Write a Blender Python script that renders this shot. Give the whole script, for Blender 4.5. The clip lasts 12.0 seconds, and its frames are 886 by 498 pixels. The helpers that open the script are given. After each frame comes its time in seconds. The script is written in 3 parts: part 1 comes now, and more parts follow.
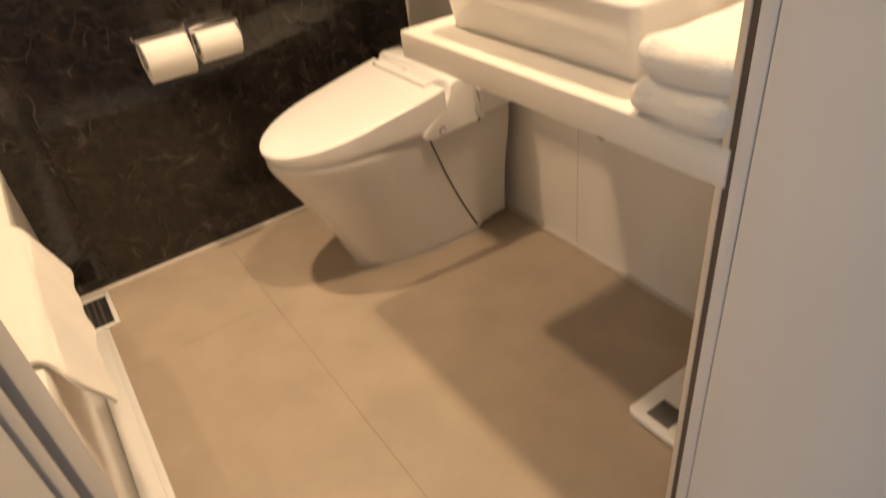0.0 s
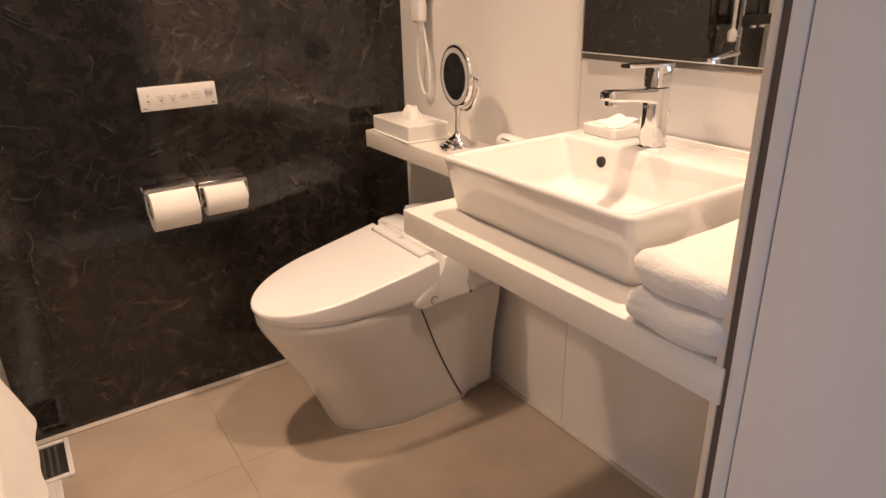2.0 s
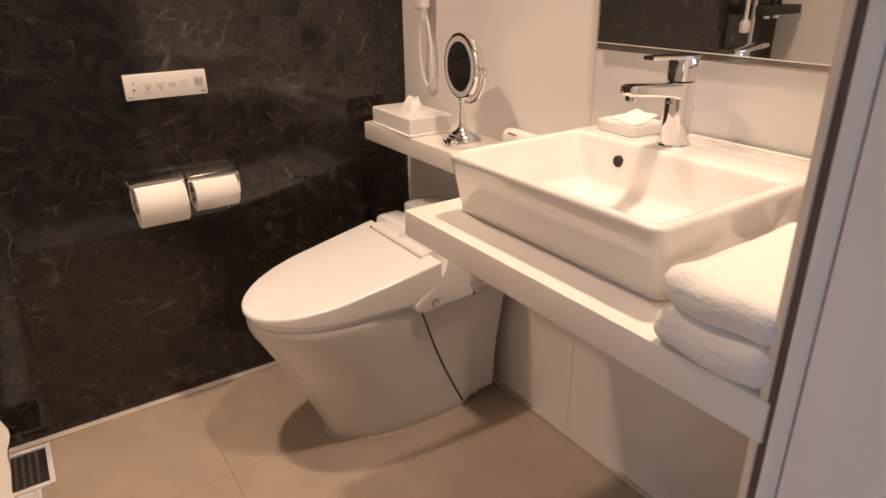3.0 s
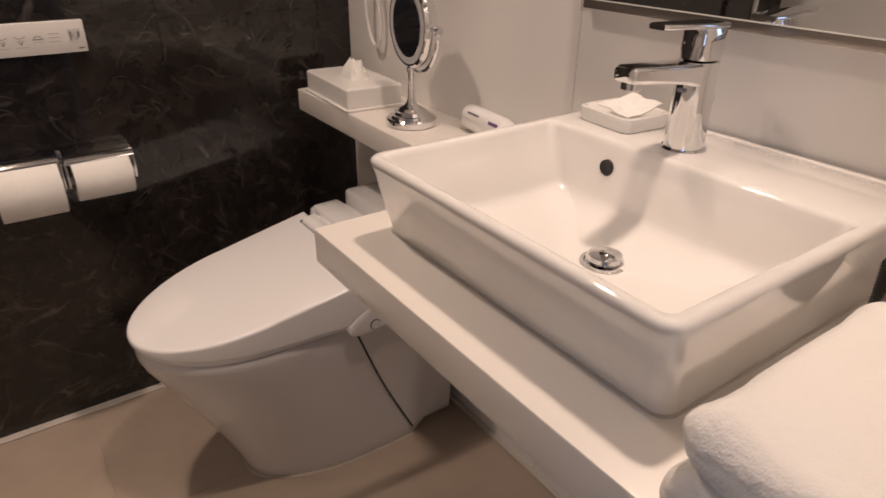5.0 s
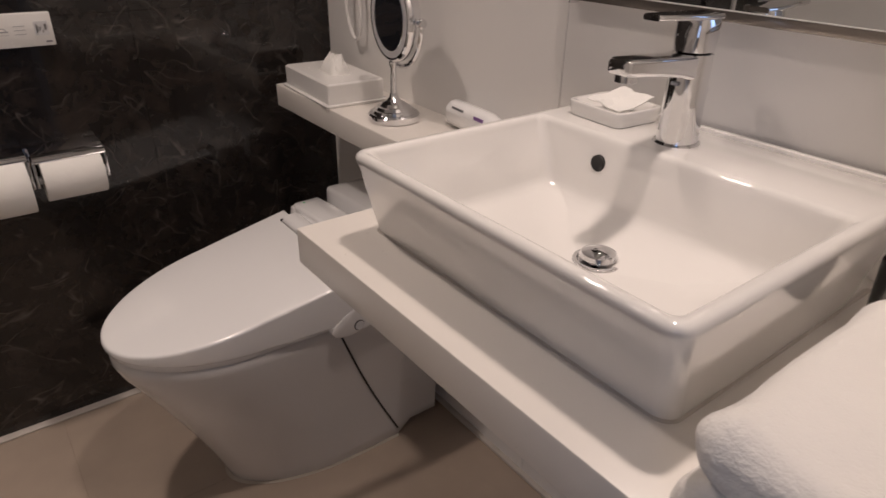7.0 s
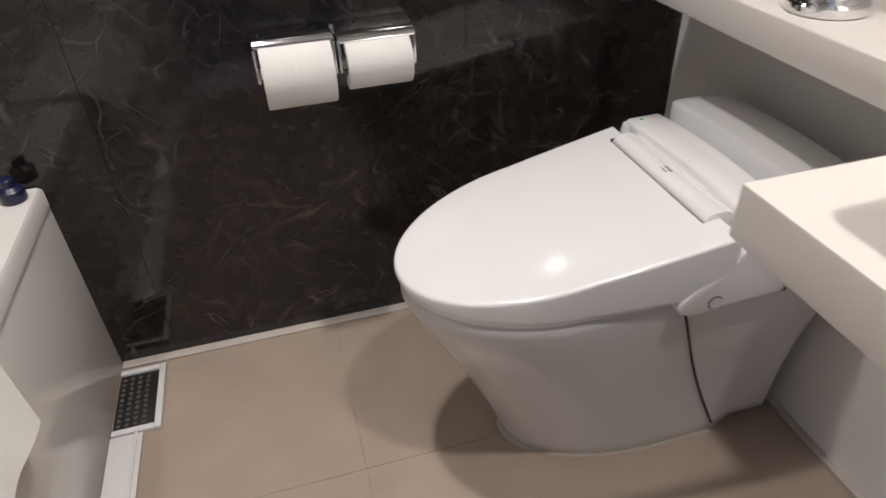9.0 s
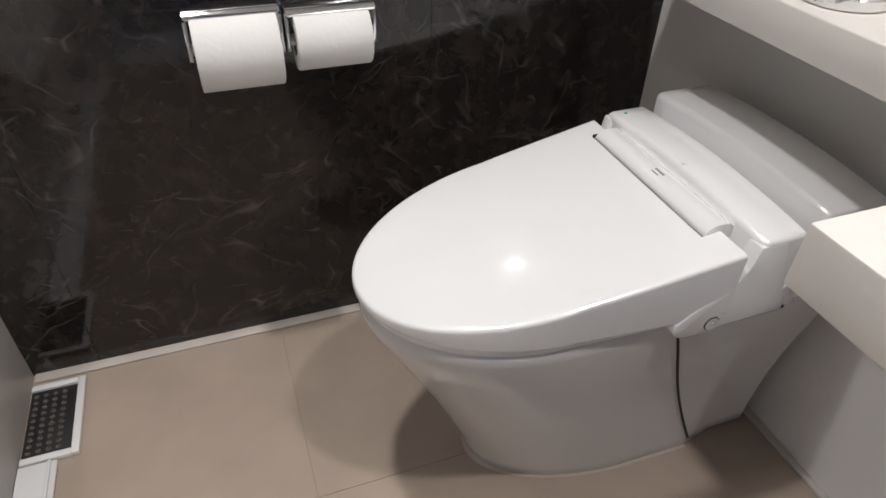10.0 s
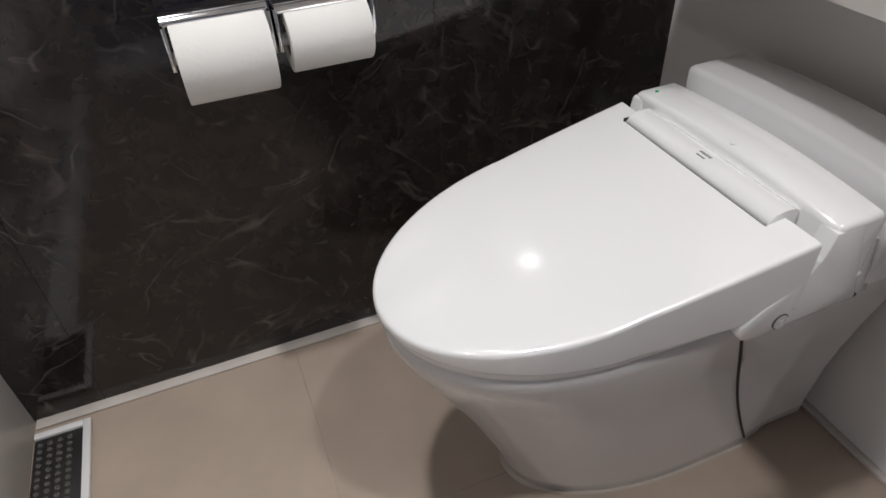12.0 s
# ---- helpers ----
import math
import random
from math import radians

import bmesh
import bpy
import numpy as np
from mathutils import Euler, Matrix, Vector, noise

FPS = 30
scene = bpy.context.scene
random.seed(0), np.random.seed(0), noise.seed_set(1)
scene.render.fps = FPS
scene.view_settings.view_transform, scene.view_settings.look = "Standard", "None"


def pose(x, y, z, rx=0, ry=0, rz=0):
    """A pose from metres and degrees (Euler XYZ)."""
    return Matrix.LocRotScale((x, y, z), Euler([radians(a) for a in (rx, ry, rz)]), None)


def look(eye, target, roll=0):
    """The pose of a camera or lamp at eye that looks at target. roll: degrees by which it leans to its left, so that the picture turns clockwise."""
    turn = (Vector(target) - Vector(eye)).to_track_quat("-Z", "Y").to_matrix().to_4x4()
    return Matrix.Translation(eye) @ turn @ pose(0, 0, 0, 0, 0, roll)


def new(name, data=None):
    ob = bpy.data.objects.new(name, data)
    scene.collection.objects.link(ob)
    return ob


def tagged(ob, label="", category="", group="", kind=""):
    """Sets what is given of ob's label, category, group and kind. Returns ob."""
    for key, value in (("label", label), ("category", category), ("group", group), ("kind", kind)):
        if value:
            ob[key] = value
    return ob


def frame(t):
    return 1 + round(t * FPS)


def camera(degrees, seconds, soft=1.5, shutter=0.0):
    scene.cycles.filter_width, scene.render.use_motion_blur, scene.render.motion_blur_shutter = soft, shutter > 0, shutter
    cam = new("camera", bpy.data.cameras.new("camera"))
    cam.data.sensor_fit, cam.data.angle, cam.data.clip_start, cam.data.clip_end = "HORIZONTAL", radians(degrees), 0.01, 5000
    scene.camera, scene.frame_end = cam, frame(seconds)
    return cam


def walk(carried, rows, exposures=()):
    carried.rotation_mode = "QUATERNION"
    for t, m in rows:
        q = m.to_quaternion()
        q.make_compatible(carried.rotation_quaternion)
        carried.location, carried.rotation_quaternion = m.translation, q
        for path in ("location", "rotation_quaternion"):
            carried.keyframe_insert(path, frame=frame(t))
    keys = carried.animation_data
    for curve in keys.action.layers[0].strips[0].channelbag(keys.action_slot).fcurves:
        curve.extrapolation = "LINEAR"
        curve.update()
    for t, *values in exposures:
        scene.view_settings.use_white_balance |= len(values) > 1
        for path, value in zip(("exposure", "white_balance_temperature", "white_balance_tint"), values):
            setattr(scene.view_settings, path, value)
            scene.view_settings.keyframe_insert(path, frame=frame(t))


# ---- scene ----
cam = camera(68.9, 12.0, shutter=0.5)
PATH = [
    (0, (-1.025, -1.774, 1.036), (-0.194, -0.364, -0.114), -7.3),
    (0.3, (-1.026, -1.765, 1.063), (-0.121, -0.296, 0.052), -5.9),
    (0.5, (-1.029, -1.761, 1.075), (-0.083, -0.273, 0.131), -4.6),
    (1, (-1.028, -1.755, 1.088), (-0.043, -0.226, 0.257), -2.7),
    (1.5, (-1.028, -1.751, 1.088), (-0.018, -0.209, 0.312), -1.9),
    (2, (-1.023, -1.746, 1.083), (-0.003, -0.201, 0.327), -1.4),
    (2.5, (-1.013, -1.732, 1.08), (0.011, -0.199, 0.307), -1.0),
    (4.3, (-0.822, -1.461, 1.057), (0.149, 0.048, 0.173), -0.1),
    (4.5, (-0.79, -1.454, 1.055), (0.173, 0.033, 0.128), -0.0),
    (5, (-0.746, -1.446, 1.053), (0.284, 0.001, 0.132), 0.8),
    (5.5, (-0.737, -1.442, 1.052), (0.338, -0.021, 0.142), 1.4),
    (6, (-0.735, -1.44, 1.051), (0.354, -0.03, 0.141), 1.3),
    (6.5, (-0.732, -1.436, 1.046), (0.362, -0.036, 0.127), 1.1),
    (7, (-0.741, -1.42, 1.044), (0.338, -0.016, 0.115), 1.2),
    (7.5, (-0.757, -1.374, 1.032), (0.126, 0.124, 0.044), -0.7),
    (7.7, (-0.772, -1.351, 1.021), (0.019, 0.169, -0.013), -1.4),
    (9.3, (-0.766, -1.031, 0.933), (-0.384, 0.527, -0.262), -2.5),
    (9.5, (-0.766, -1.004, 0.928), (-0.317, 0.529, -0.277), -0.4),
    (10, (-0.76, -0.961, 0.914), (-0.211, 0.506, -0.329), 1.5),
    (10.5, (-0.753, -0.923, 0.902), (-0.169, 0.506, -0.369), 0.5),
    (11, (-0.755, -0.911, 0.893), (-0.177, 0.496, -0.405), -1.0),
    (11.5, (-0.755, -0.891, 0.895), (-0.211, 0.524, -0.409), -2.4),
    (12, (-0.759, -0.873, 0.882), (-0.222, 0.575, -0.388), -3.0),
]
EXPOSURES = [
    (0.0, 0.37, 8960, 5),
    (0.5, 0.37, 8400, 13),
    (1.0, 0.32, 8300, 16),
    (1.5, 0.23, 8080, 15),
    (2.5, 0.15, 7720, 15),
    (4.5, -0.30, 6800, 13),
    (5.5, -0.65, 6330, 11),
    (7.0, -0.74, 5920, 9),
    (7.5, -0.67, 5740, 7),
    (9.5, 0.08, 5200, -1),
    (10.5, -0.02, 5060, -2),
    (12.0, -0.07, 5040, -2),
]
walk(cam, [(t, look(eye, target, roll)) for t, eye, target, roll in PATH], EXPOSURES)

# ---- light ----
ROOM_H = 2.2
world = bpy.data.worlds.new("world")
scene.world = world
world.use_nodes = True
sky = world.node_tree.nodes.new("ShaderNodeTexSky")
sky.sky_type = "NISHITA"
sky.sun_disc = False
sky.sun_elevation, sky.sun_rotation = radians(35), radians(200)
world.node_tree.links.new(sky.outputs[0], world.node_tree.nodes["Background"].inputs[0])
world.node_tree.nodes["Background"].inputs[1].default_value = 0.1


def area_lamp(name, m, power, size, color, shape="DISK", size_y=None, spread=180):
    data = bpy.data.lights.new(name, "AREA")
    data.shape, data.size, data.energy, data.color, data.spread = shape, size, power, color, radians(spread)
    if size_y:
        data.size_y = size_y
    ob = new(name, data)
    ob.matrix_world = m
    return ob


WARM = (1.0, 0.774, 0.63)
LAMPS = [(-0.215, -1.10, 7.0), (-0.83, -0.33, 6.9), (-1.58, -0.42, 2.3)]
for lx, ly, power in LAMPS:
    area_lamp("downlight_glow", pose(lx, ly, ROOM_H - 0.012), power, 0.095, WARM, spread=110)
# Daylight that turns the door jamb bluish; its window is unseen.
area_lamp("window_daylight", pose(-2.47, -2.75, 1.3, 90, 0, -90), 13.5, 1.0, (0.5, 0.65, 1.0), "RECTANGLE", 1.3)

# ---- materials ----


def material(name, color, rough=0.5, metal=0.0, coat=0.0, vary=0.06, scale=6.0, fine=180.0, bump=0.05, dist=0.002, spec=0.5, sheen=0.0):
    """Principled paint with broad stains, fine grain and a little relief."""
    mat = bpy.data.materials.new(name)
    mat.use_nodes = True
    n, l = mat.node_tree.nodes, mat.node_tree.links
    bsdf = n["Principled BSDF"]
    bsdf.inputs["Metallic"].default_value = metal
    bsdf.inputs["Coat Weight"].default_value = coat
    bsdf.inputs["Coat Roughness"].default_value = 0.05
    bsdf.inputs["Specular IOR Level"].default_value = spec
    bsdf.inputs["Sheen Weight"].default_value = sheen
    tc = n.new("ShaderNodeTexCoord")
    big, small = n.new("ShaderNodeTexNoise"), n.new("ShaderNodeTexNoise")
    big.inputs["Scale"].default_value, big.inputs["Detail"].default_value = scale, 5
    small.inputs["Scale"].default_value, small.inputs["Detail"].default_value = fine, 3
    for t in (big, small):
        l.new(tc.outputs["Object"], t.inputs["Vector"])
    ramp = n.new("ShaderNodeMapRange")
    ramp.inputs[3].default_value, ramp.inputs[4].default_value = 1 - vary, 1 + vary
    l.new(big.outputs[0], ramp.inputs[0])
    mul = n.new("ShaderNodeMix")
    mul.data_type, mul.blend_type = "RGBA", "MULTIPLY"
    mul.inputs[0].default_value = 1
    mul.inputs[6].default_value = (*color, 1)
    l.new(ramp.outputs[0], mul.inputs[7])
    l.new(mul.outputs[2], bsdf.inputs["Base Color"])
    rr = n.new("ShaderNodeMapRange")
    rr.inputs[3].default_value, rr.inputs[4].default_value = max(0, rough - 0.06), rough + 0.06
    l.new(small.outputs[0], rr.inputs[0])
    l.new(rr.outputs[0], bsdf.inputs["Roughness"])
    if bump:
        b = n.new("ShaderNodeBump")
        b.inputs["Strength"].default_value, b.inputs["Distance"].default_value = bump, dist
        l.new(small.outputs[0], b.inputs["Height"])
        l.new(b.outputs[0], bsdf.inputs["Normal"])
    return mat


def marble():
    """Polished near-black marble with fine broken pale veins."""
    mat = bpy.data.materials.new("dark_marble")
    mat.use_nodes = True
    n, l = mat.node_tree.nodes, mat.node_tree.links
    bsdf = n["Principled BSDF"]
    tc = n.new("ShaderNodeTexCoord")
    warp = n.new("ShaderNodeTexNoise")
    warp.inputs["Scale"].default_value, warp.inputs["Detail"].default_value = 7, 3
    l.new(tc.outputs["Object"], warp.inputs["Vector"])
    add = n.new("ShaderNodeVectorMath")
    add.operation = "MULTIPLY_ADD"
    add.inputs[1].default_value = (0.09, 0.09, 0.09)
    l.new(warp.outputs["Color"], add.inputs[0])
    l.new(tc.outputs["Object"], add.inputs[2])

    def strokes(scale, width, mask_scale, lo, hi, turn, shift):
        """Short drawn-out veins that lie in one direction and fade in and out."""
        mp = n.new("ShaderNodeMapping")
        mp.vector_type = "TEXTURE"
        mp.inputs["Location"].default_value = (shift, 0, shift * 1.7)
        mp.inputs["Rotation"].default_value = (0, radians(turn), 0)
        mp.inputs["Scale"].default_value = (0.45, 1.0, 1.7)
        l.new(add.outputs[0], mp.inputs["Vector"])
        v = n.new("ShaderNodeTexNoise")
        v.inputs["Scale"].default_value, v.inputs["Detail"].default_value = scale, 1.0
        l.new(mp.outputs[0], v.inputs["Vector"])
        c = n.new("ShaderNodeMath")
        c.operation = "SUBTRACT"
        c.inputs[1].default_value = 0.5
        l.new(v.outputs[0], c.inputs[0])
        k = n.new("ShaderNodeMath")
        k.operation = "ABSOLUTE"
        l.new(c.outputs[0], k.inputs[0])
        r = n.new("ShaderNodeMapRange")
        r.inputs[1].default_value, r.inputs[2].default_value = 0.0, width
        r.inputs[3].default_value, r.inputs[4].default_value = 1, 0
        l.new(k.outputs[0], r.inputs[0])
        m = n.new("ShaderNodeTexNoise")
        m.inputs["Scale"].default_value, m.inputs["Detail"].default_value = mask_scale, 5
        l.new(mp.outputs[0], m.inputs["Vector"])
        mr = n.new("ShaderNodeMapRange")
        mr.inputs[1].default_value, mr.inputs[2].default_value = lo, hi
        l.new(m.outputs[0], mr.inputs[0])
        x = n.new("ShaderNodeMath")
        x.operation = "MULTIPLY"
        l.new(r.outputs[0], x.inputs[0])
        l.new(mr.outputs[0], x.inputs[1])
        return x

    s = None
    for spec in ((9, 0.020, 12, 0.55, 0.80, 25, 0.0), (12, 0.024, 14, 0.55, 0.80, -38, 1.3), (10, 0.020, 12, 0.56, 0.82, 68, 2.9), (14, 0.028, 15, 0.56, 0.82, -75, 4.1)):
        x = strokes(*spec)
        if s is None:
            s = x
            continue
        both = n.new("ShaderNodeMath")
        both.operation, both.use_clamp = "ADD", True
        l.new(s.outputs[0], both.inputs[0])
        l.new(x.outputs[0], both.inputs[1])
        s = both
    cloud = n.new("ShaderNodeTexNoise")
    cloud.inputs["Scale"].default_value, cloud.inputs["Detail"].default_value = 24, 10
    cloud.inputs["Roughness"].default_value = 0.65
    l.new(add.outputs[0], cloud.inputs["Vector"])
    ramp = n.new("ShaderNodeValToRGB")
    ramp.color_ramp.elements[0].position, ramp.color_ramp.elements[1].position = 0.4, 0.7
    ramp.color_ramp.elements[0].color = (0.011, 0.0094, 0.0088, 1)
    ramp.color_ramp.elements[1].color = (0.034, 0.027, 0.0232, 1)
    l.new(cloud.outputs[0], ramp.inputs[0])
    mix = n.new("ShaderNodeMix")
    mix.data_type = "RGBA"
    mix.inputs[7].default_value = (0.14, 0.124, 0.111, 1)
    l.new(s.outputs[0], mix.inputs[0])
    l.new(ramp.outputs[0], mix.inputs[6])
    l.new(mix.outputs[2], bsdf.inputs["Base Color"])
    bsdf.inputs["Roughness"].default_value = 0.1
    bsdf.inputs["Specular IOR Level"].default_value = 0.4
    bsdf.inputs["Coat Weight"].default_value = 0.35
    bsdf.inputs["Coat Roughness"].default_value = 0.025
    return mat

MARBLE = marble()
WALL = material("white_wall_panel", (0.81, 0.795, 0.775), 0.22, vary=0.02, bump=0.02, fine=60)
PLASTER = material("white_plaster", (0.78, 0.77, 0.75), 0.6, vary=0.03)
TILE = material("beige_floor_tile", (0.405, 0.333, 0.268), 0.36, vary=0.18, scale=8, bump=0.12, fine=260)
GROUT = material("brown_grout", (0.385, 0.315, 0.25), 0.8, vary=0.3, scale=9)
FLOORJOINT = material("dark_floor_joint", (0.335, 0.272, 0.215), 0.9, vary=0.4, scale=9)
CAULK = material("white_caulk", (0.56, 0.52, 0.475), 0.45, vary=0.15, scale=25)
CERAMIC = material("white_glazed_ceramic", (0.825, 0.81, 0.785), 0.03, coat=1.0, vary=0.015, bump=0.0)
TOILETWARE = material("toilet_ceramic", (0.7, 0.69, 0.68), 0.16, coat=0.4, vary=0.025, scale=9, bump=0.0)
PLASTIC = material("white_gloss_plastic", (0.88, 0.88, 0.88), 0.03, coat=1.0, vary=0.015, bump=0.0, fine=6, spec=0.6)
PLASTIC.node_tree.nodes["Principled BSDF"].inputs["Coat Roughness"].default_value = 0.2
PLASTIC.node_tree.nodes["Principled BSDF"].inputs["Coat IOR"].default_value = 1.7
GREYPLASTIC = material("pale_grey_plastic", (0.66, 0.66, 0.67), 0.3, vary=0.02)
COUNTER = material("white_solid_surface", (0.82, 0.785, 0.735), 0.3, vary=0.03, bump=0.02)
CHROME = material("chrome", (0.82, 0.82, 0.83), 0.06, metal=1.0, vary=0.01, bump=0.0)
# Black things, and the shade in gaps and openings put into colour.
DARK = material("black_and_gap_shade", (0.015, 0.014, 0.014), 0.6)
DARKGREY = material("dark_grey_plastic_and_shade", (0.05, 0.05, 0.055), 0.4)
PAPER = material("soft_white_paper", (0.84, 0.83, 0.8), 0.9, vary=0.03, bump=0.25, fine=140, spec=0.1)
TERRY = material("white_terry_cloth", (0.81, 0.79, 0.755), 1.0, vary=0.04, bump=0.45, fine=520, dist=0.0016, spec=0.03, sheen=0.6)
ACRYLIC = material("frosted_white_acrylic", (0.8, 0.79, 0.77), 0.25, vary=0.02)
BATH = material("white_bath_acrylic", (0.86, 0.845, 0.81), 0.14, vary=0.03, bump=0.0, spec=0.5)
FRAME = material("painted_door_frame", (0.72, 0.72, 0.73), 0.45, vary=0.03)
HOLEGLINT = material("grille_hole_glint", (0.24, 0.225, 0.21), 0.25, metal=0.6)
EDGESHADE = material("mirror_edge_shade", (0.34, 0.305, 0.27), 0.2, metal=0.7, vary=0.03, bump=0.0)
CARDBOARD = material("grey_cardboard", (0.42, 0.37, 0.31), 0.9)
WARMEDGE = material("warm_lit_edge_beige", (0.74, 0.65, 0.54), 0.5)
DARKFRAME = material("grey_joint_shade", (0.3, 0.3, 0.3), 0.5)
ALU = material("satin_aluminium_and_glint", (0.8, 0.79, 0.77), 0.4, metal=0.2, bump=0.0)
INK = material("grey_ink", (0.2, 0.2, 0.22), 0.6)
INKPALE = material("pale_grey_ink", (0.42, 0.42, 0.43), 0.6)
BLUEINK = material("navy_plastic", (0.012, 0.016, 0.06), 0.3)
PURPLE = material("purple_ink", (0.2, 0.1, 0.3), 0.6)
GREEN = material("green_indicator", (0.02, 0.35, 0.1), 0.4)
PAD = material("slate_pad", (0.12, 0.115, 0.11), 0.5)
BEAD = material("beige_sealant", (0.46, 0.41, 0.35), 0.5)
SEAL = material("brown_rubber", (0.10, 0.075, 0.06), 0.6)
CARPET = material("taupe_carpet", (0.25, 0.22, 0.2), 0.95, vary=0.12)
# Beige chosen so that the unseen room bounces less blue light.
BEDROOM = material("unseen_bedroom_beige", (0.56, 0.51, 0.45), 0.7, vary=0.05, scale=9)
WOODRED = material("red_ink", (0.4, 0.06, 0.04), 0.5)

GLASS = bpy.data.materials.new("clear_glass")
GLASS.use_nodes = True
GLASS.node_tree.nodes["Principled BSDF"].inputs["Transmission Weight"].default_value = 1
GLASS.node_tree.nodes["Principled BSDF"].inputs["Roughness"].default_value = 0.02
GLASS.node_tree.nodes["Principled BSDF"].inputs["IOR"].default_value = 1.47
MIRROR = bpy.data.materials.new("silvered_mirror")
MIRROR.use_nodes = True
MIRROR.node_tree.nodes["Principled BSDF"].inputs["Base Color"].default_value = (0.86, 0.87, 0.86, 1)
MIRROR.node_tree.nodes["Principled BSDF"].inputs["Metallic"].default_value = 1
MIRROR.node_tree.nodes["Principled BSDF"].inputs["Roughness"].default_value = 0.012
GLOW = bpy.data.materials.new("lamp_glow")
GLOW.use_nodes = True
GLOW.node_tree.nodes["Principled BSDF"].inputs["Emission Color"].default_value = (*WARM, 1)
GLOW.node_tree.nodes["Principled BSDF"].inputs["Emission Strength"].default_value = 12

# ---- mesh helpers ----


def finish(bm, sharp=35):
    bmesh.ops.recalc_face_normals(bm, faces=bm.faces[:])
    me = bpy.data.meshes.new("mesh")
    bm.to_mesh(me)
    bm.free()
    for p in me.polygons:
        p.use_smooth = True
    me.set_sharp_from_angle(angle=radians(sharp))
    return me


def part(name, bm, mat, parent=None, label="", sharp=35):
    me = finish(bm, sharp)
    me.materials.append(mat)
    ob = new(name, me)
    if parent:
        ob.parent = parent
    if label:
        tagged(ob, label)
    return ob


def thing(name, label, category, at=(0, 0, 0), group="", kind=""):
    ob = new(name)
    ob.empty_display_size = 0.05
    ob.location = at
    bpy.context.view_layer.update()
    return tagged(ob, label, category, group, kind)


def lone(name, bm, mat, label, category="", kind="", sharp=35):
    return tagged(part(name, bm, mat, sharp=sharp), label, category, "", kind)


def box(lo, hi, bevel=0.0, seg=2, bm=None):
    bm = bm or bmesh.new()
    made = bmesh.ops.create_cube(bm, size=1)["verts"]
    for v in made:
        v.co = [lo[i] + (v.co[i] + 0.5) * (hi[i] - lo[i]) for i in range(3)]
    if bevel:
        edges = list({e for v in made for e in v.link_edges})
        bmesh.ops.bevel(bm, geom=edges, offset=bevel, segments=seg, affect="EDGES", profile=0.5)
    return bm


def loft(loops, cap0=True, cap1=True, bm=None, closed=False):
    bm = bm or bmesh.new()
    rings = [[bm.verts.new(p) for p in loop] for loop in loops]
    n = len(rings[0])
    pairs = list(zip(rings, rings[1:])) + ([(rings[-1], rings[0])] if closed else [])
    for a, b in pairs:
        for i in range(n):
            bm.faces.new((a[i], a[(i + 1) % n], b[(i + 1) % n], b[i]))
    if cap0 and not closed:
        bm.faces.new(rings[0][::-1])
    if cap1 and not closed:
        bm.faces.new(rings[-1])
    return bm


def rrect(x0, y0, x1, y1, r, z, n=6):
    """A rounded rectangle at height z."""
    pts = []
    for cx, cy, a in ((x1 - r, y1 - r, 0), (x0 + r, y1 - r, 90), (x0 + r, y0 + r, 180), (x1 - r, y0 + r, 270)):
        for i in range(n + 1):
            t = radians(a + 90 * i / n)
            pts.append((cx + r * math.cos(t), cy + r * math.sin(t), z))
    return pts


def ring(c, r, axis="z", n=32, ry=None):
    pts = []
    for i in range(n):
        a = 2 * math.pi * i / n
        u, v = r * math.cos(a), (ry or r) * math.sin(a)
        pts.append({"z": (c[0] + u, c[1] + v, c[2]), "x": (c[0], c[1] + u, c[2] + v), "y": (c[0] + u, c[1], c[2] + v)}[axis])
    return pts


def lathe(c, profile, n=36, axis="z", bm=None):
    """Turned shape: (radius, height along the axis) rows."""
    k = "xyz".index(axis)
    loops = []
    for r, h in profile:
        p = list(c)
        p[k] += h
        loops.append(ring(p, max(r, 0.0002), axis, n))
    return loft(loops, bm=bm)


def tube(points, r, n=10, bm=None):
    """A round bar along a line of points."""
    pts = [Vector(p) for p in points]
    loops = []
    up = Vector((0.13, 0.21, 0.97))
    for i, p in enumerate(pts):
        d = (pts[min(i + 1, len(pts) - 1)] - pts[max(i - 1, 0)]).normalized()
        u = d.cross(up).normalized()
        v = d.cross(u)
        loops.append([p + r * (math.cos(a) * u + math.sin(a) * v) for a in (2 * math.pi * j / n for j in range(n))])
    return loft(loops, bm=bm)


def prism(outline, k, lo, hi, bevel=0.0):
    """An outline in the two other axes, drawn out along axis k from lo to hi."""
    def at(p, h):
        q = list(p)
        q.insert(k, h)
        return q
    bm = loft([[at(p, lo) for p in outline], [at(p, hi) for p in outline]])
    if bevel:
        bmesh.ops.recalc_face_normals(bm, faces=bm.faces[:])
        bmesh.ops.bevel(bm, geom=bm.edges[:], offset=bevel, segments=2, affect="EDGES", profile=0.5)
    return bm


def bezier(p0, p1, p2, p3, n=16):
    p0, p1, p2, p3 = map(Vector, (p0, p1, p2, p3))
    return [(1 - t) ** 3 * p0 + 3 * t * (1 - t) ** 2 * p1 + 3 * t * t * (1 - t) * p2 + t ** 3 * p3 for t in (i / n for i in range(n + 1))]


# ---- setting ----
FAR_X, TUB_X, DOOR_Y, OUT_Y = -1.94, -1.174, -1.42, -1.71
DOOR_L, DOOR_R, DOOR_H = -1.089, -0.45, 2.03


def wall(name, lo, hi, mat, label):
    return lone(name, box(lo, hi), mat, label, "wall", "structure")


